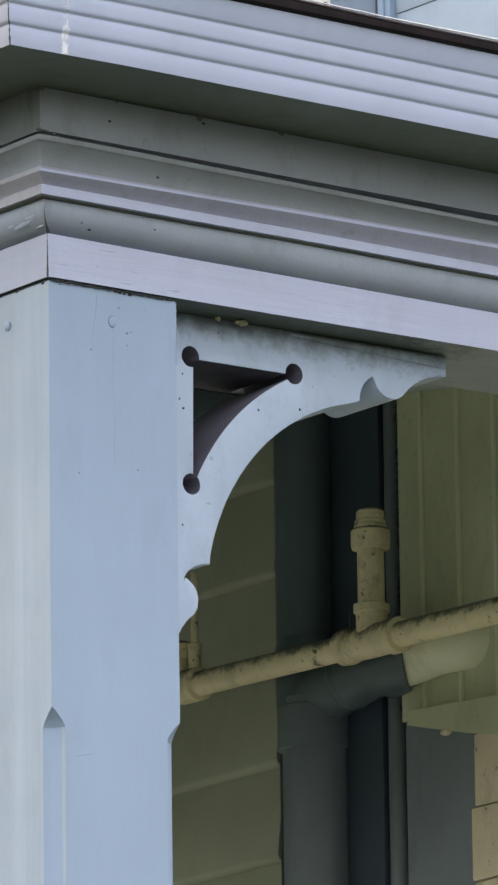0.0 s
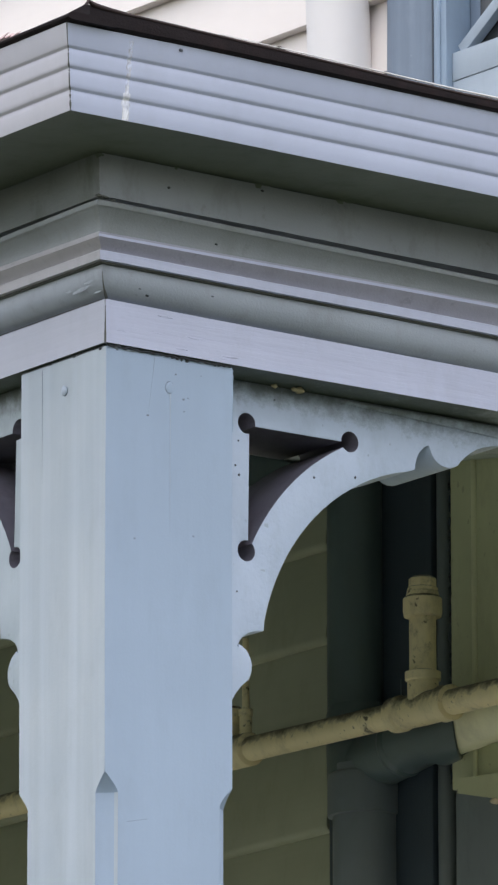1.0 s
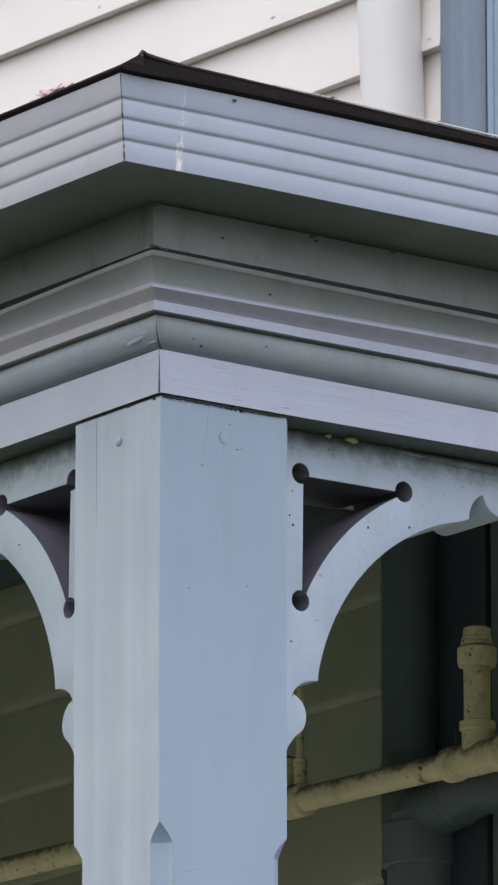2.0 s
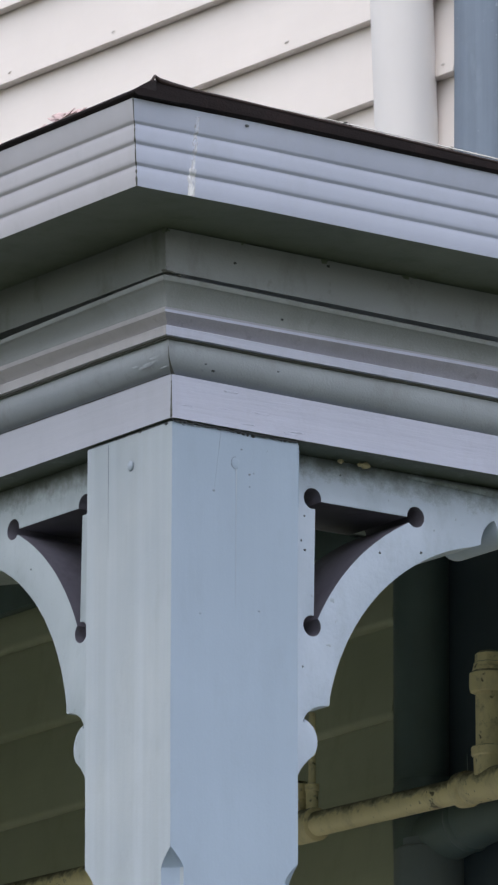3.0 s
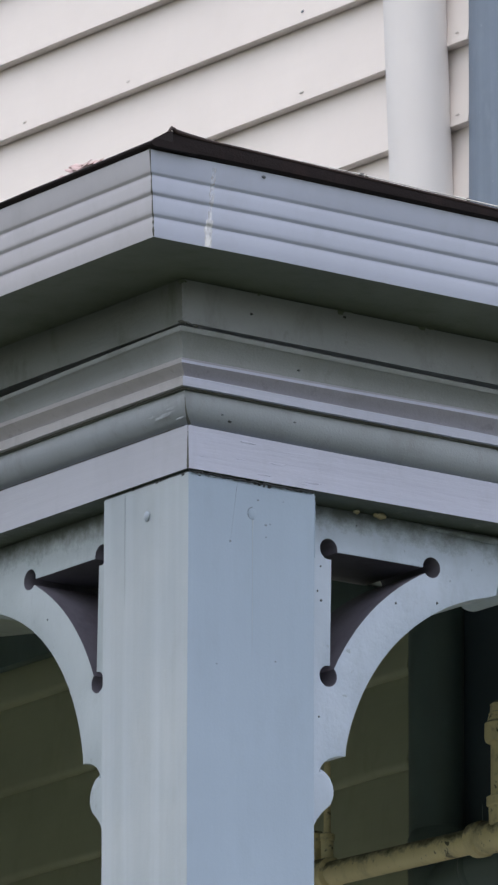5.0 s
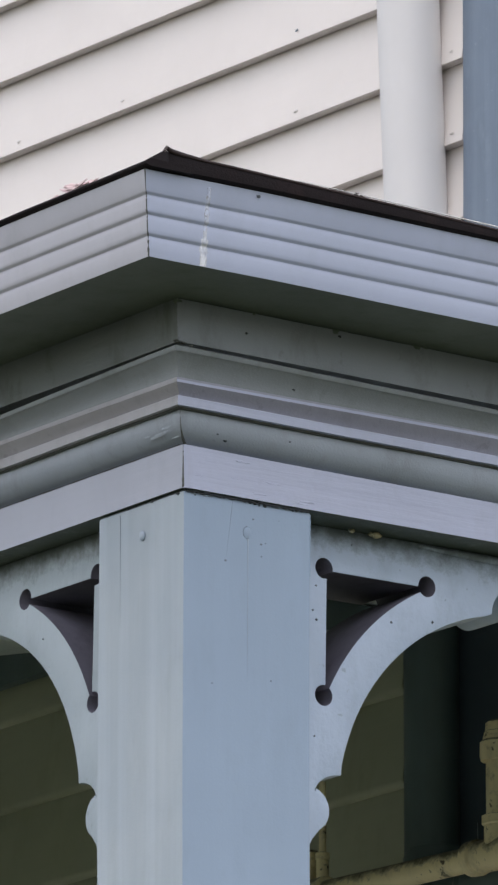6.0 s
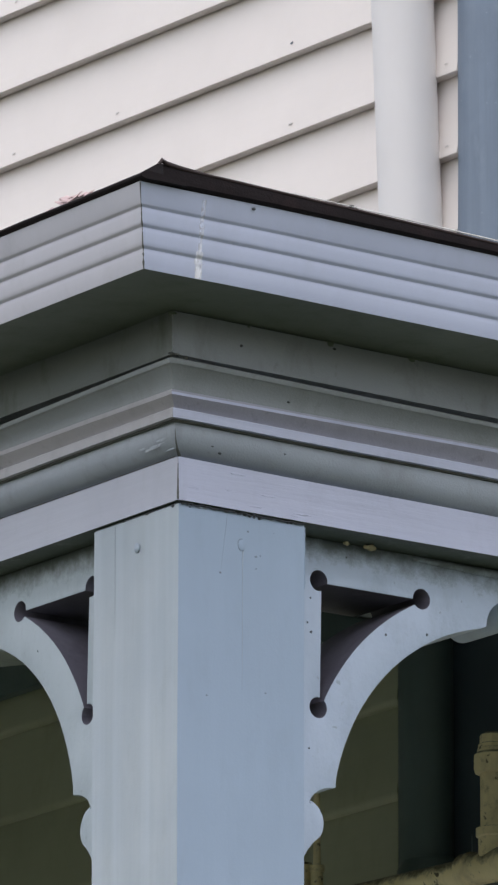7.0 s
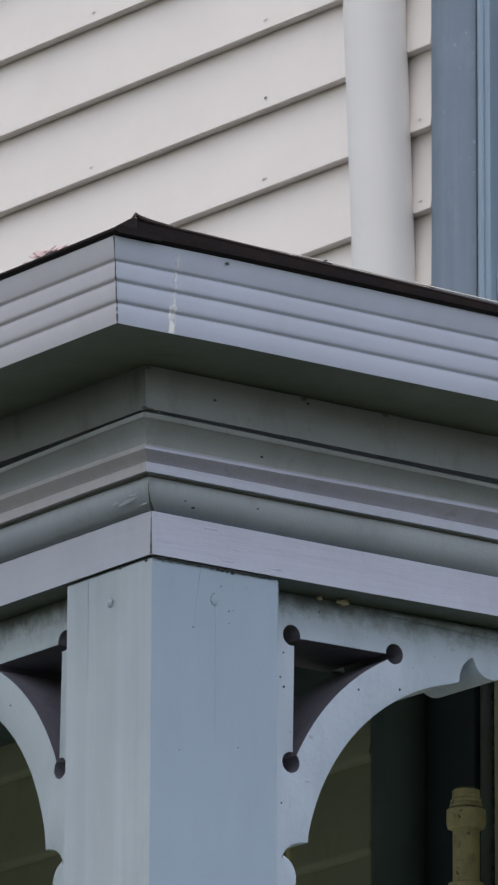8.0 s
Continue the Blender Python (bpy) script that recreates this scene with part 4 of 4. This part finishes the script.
for k in range(-7, 15):
    z = 4.9530 + 0.1290 * k
    bm = lap_board(0.0, -0.231, 5.0, z, 0.1290, 0.0240, 0.003, 0.0012)
    bm.transform(UP)
    board = part("weatherboard", bm, BOARD_PAINT, upper, smooth=0.2)
    for j, y in enumerate((-0.206, 0.180, 0.635, 0.92)):
        keep = noise.noise((k * 1.9 + 0.4, j * 2.7 + 0.3, 5.5))
        if (k, j) not in NAILS:
            continue
        bm = pebble((-0.0233, y + 0.008 * noise.noise((k * 2.3, j, 0)), z + 0.0165 + 0.003 * noise.noise((k, j * 3.3, 1))), 0.0026 + 0.0016 * abs(keep), k + j, (0.24, 1.4, 0.6), 0.8)
        bm.transform(UP)
        part("nail", bm, POST_CHIP if (k, j) in RUSTED else NAIL_CREAM, board, "dark rusted nail head" if (k, j) in RUSTED else "filled nail head")
tagged(part("wall_upper_side", block(3.0, 9.0, 2.55, 2.67, 3.6, 7.2, 0.0), BOARD_PAINT, None), "plain side wall of the upper storey", "wall", kind="structure")

downpipe = thing("downpipe", "white plastic downpipe leaning on the weatherboards", "downpipe", (2.9, 3.53, 4.4))
part("pipe", lathe((2.9030, 3.5155, 4.32), (2.8950, 3.6660, 7.2), [(0, 0.0478), (1, 0.0478)], 40), PIPE_WHITE, downpipe)

window = thing("window_1", "blue painted timber window joinery on the upper wall", "window", (2.96, 3.3, 4.4), kind="structure")


def upper_part(name, bm, material, parent, label=""):
    bm.transform(UP)
    return part(name, bm, material, parent, label, 0.4)


bm = bmesh.new()
rings = []
for z in (4.0, 4.3, 4.6, 4.9, 5.2, 7.2):
    lean = 0.0065 * min(1.0, max(0.0, (4.95 - z) / 0.45))
    ring = [(0.0, -0.3440), (-0.022, -0.3440)]
    ring += [(-0.024 - 0.012 * math.sin(math.pi * f) ** 0.7, -0.3430 + (0.1095 + lean) * f) for f in (0.04, 0.1, 0.2, 0.35, 0.5, 0.65, 0.8, 0.9, 0.96)]
    ring += [(-0.022, -0.2325 + lean), (0.0, -0.2325 + lean)]
    rings.append([bm.verts.new((x, y, z)) for x, y in ring])
for a, b in zip(rings, rings[1:]):
    for i in range(len(a)):
        bm.faces.new((a[i - 1], a[i], b[i], b[i - 1]))
bm.faces.new(rings[0])
bm.faces.new(rings[-1])
upper_part("architrave", bm, BLUE_PAINT, window, "mid blue weathered architrave board with rounded face")
upper_part("inner_strip", block(-0.0285, 0.02, -0.3790, -0.3478, 4.0, 7.2, 0.005), STRIP_BLUE, window, "lighter blue inner strip")
upper_part("joint_caulk", tube([(-0.0265, -0.3459 + 0.0004 * noise.noise((k, 3, 8)), 4.0 + 0.08 * k) for k in range(41)], [0.0019 + 0.0006 * noise.noise((k * 0.8, 5, 5)) for k in range(41)], 8), DARK_TRIM, window, "dark joint beside the architrave")
upper_part("strip_bead", tube([(-0.029, -0.3625, 4.0), (-0.029, -0.3625, 7.2)], [0.0045, 0.0045], 10), STRIP_BLUE, window, "narrow raised bead on the strip")
upper_part("gap", block(-0.006, 0.02, -0.3492, -0.3438, 4.0, 7.2, 0.0), DARK_TRIM, window, "dark open joint beside the architrave")
upper_part("jamb", block(0.02, 0.10, -0.93, -0.3450, 4.0, 7.2, 0.0), BLUE_PAINT, window)
upper_part("rail", block(-0.018, 0.012, -0.930, -0.3805, 4.7855, 4.8290, 0.001), PALE_BLUE, window, "pale blue horizontal rail")
upper_part("rail", block(-0.0165, 0.012, -0.930, -0.3800, 4.40, 4.7850, 0.001), PALE_BLUE, window, "pale blue horizontal board")
upper_part("pane", block(0.008, 0.014, -0.930, -0.4150, 4.8295, 5.5, 0.0), DARK_PANE, window)
ang = math.atan2(0.0506, 0.081)
bm = block(-0.010, 0.006, 0.0, 0.42, -0.0095, 0.0095, 0.001)
bm.transform(Matrix.Translation((0, -0.389, 4.833)) @ Matrix.Rotation(math.pi, 4, "Z") @ Matrix.Rotation(ang, 4, "X") @ Matrix.Scale(-1, 4, (1, 0, 0)))
upper_part("brace", bm, PALE_BLUE, window, "pale blue diagonal brace")

# ---- small things on the gutter, roof edge and beam ----
prof = [p for p in gutter_profile() if p[0] < -0.1255][1:]
drop = thing("bird_dropping", "white dried streak down the gutter front", "stain", (-0.07, -0.135, 3.43))
line = []
for (d0, z0), (d1, z1) in zip(prof, prof[1:]):
    steps = max(1, int(abs(z1 - z0) / 0.0007))
    line += [(d0 + (d1 - d0) * q / steps, z0 + (z1 - z0) * q / steps) for q in range(steps)]
bm = bmesh.new()
before = None
for d, z in line:
    f = (z - 3.4262) / 0.074
    if f > 0.93:
        break
    w = 0.0019 + 0.0024 * max(0, noise.noise((z * 160, 3, 3)) + 0.1) + (0.0016 if f < 0.32 else 0)
    c = -0.0690 - 0.0030 * f + 0.0010 * noise.noise((z * 70, 9, 1))
    now = [bm.verts.new((c + k * w, d - 0.0007 + (0.0004 if abs(k) == 1 else 0), z)) for k in (-1, -0.4, 0.4, 1)]
    if before:
        for i in range(3):
            bm.faces.new((before[i], before[i + 1], now[i + 1], now[i]))
    before = now
bmesh.ops.delete(bm, geom=[v for v in bm.verts if not v.link_faces], context="VERTS")
part("streak", bm, SPLASH, drop)

litter = thing("leaf_litter", "dry reddish leaf scraps on the roof edge", "debris", (-0.13, 0, 3.512))
rng = random.Random(5)
for k in range(26):
    near = k < 17
    y = rng.gauss(-0.014, 0.013) if near else rng.gauss(0.070, 0.009)
    high = (0.0060 if near else 0.0022) * rng.random() ** 1.5
    bm = pebble((0, 0, 0), 0.0034 + 0.0036 * rng.random(), k + 11, (0.42, 1.9, 0.2), 0.95)
    bm.transform(Matrix.Translation((-0.132 + 0.012 * rng.random(), y, 3.5118 + high)) @ Matrix.Rotation(rng.uniform(-0.3, 0.3), 4, "X") @ Matrix.Rotation(rng.uniform(-1.3, -0.6), 4, "Y"))
    part("scrap", bm, DEBRIS, litter)
cocoon = thing("insect_cocoon", "small pale yellow cocoons under the beam", "cocoon", (0.22, 0.03, 3.257))
for x, s in ((0.2358, 0.0038), (0.2300, 0.0024), (0.2080, 0.0025)):
    part("cocoon_body", pebble((x, 0.0300, 3.2585), s, x * 50, (1.3, 1, 0.8), 0.3), COCOON, cocoon)
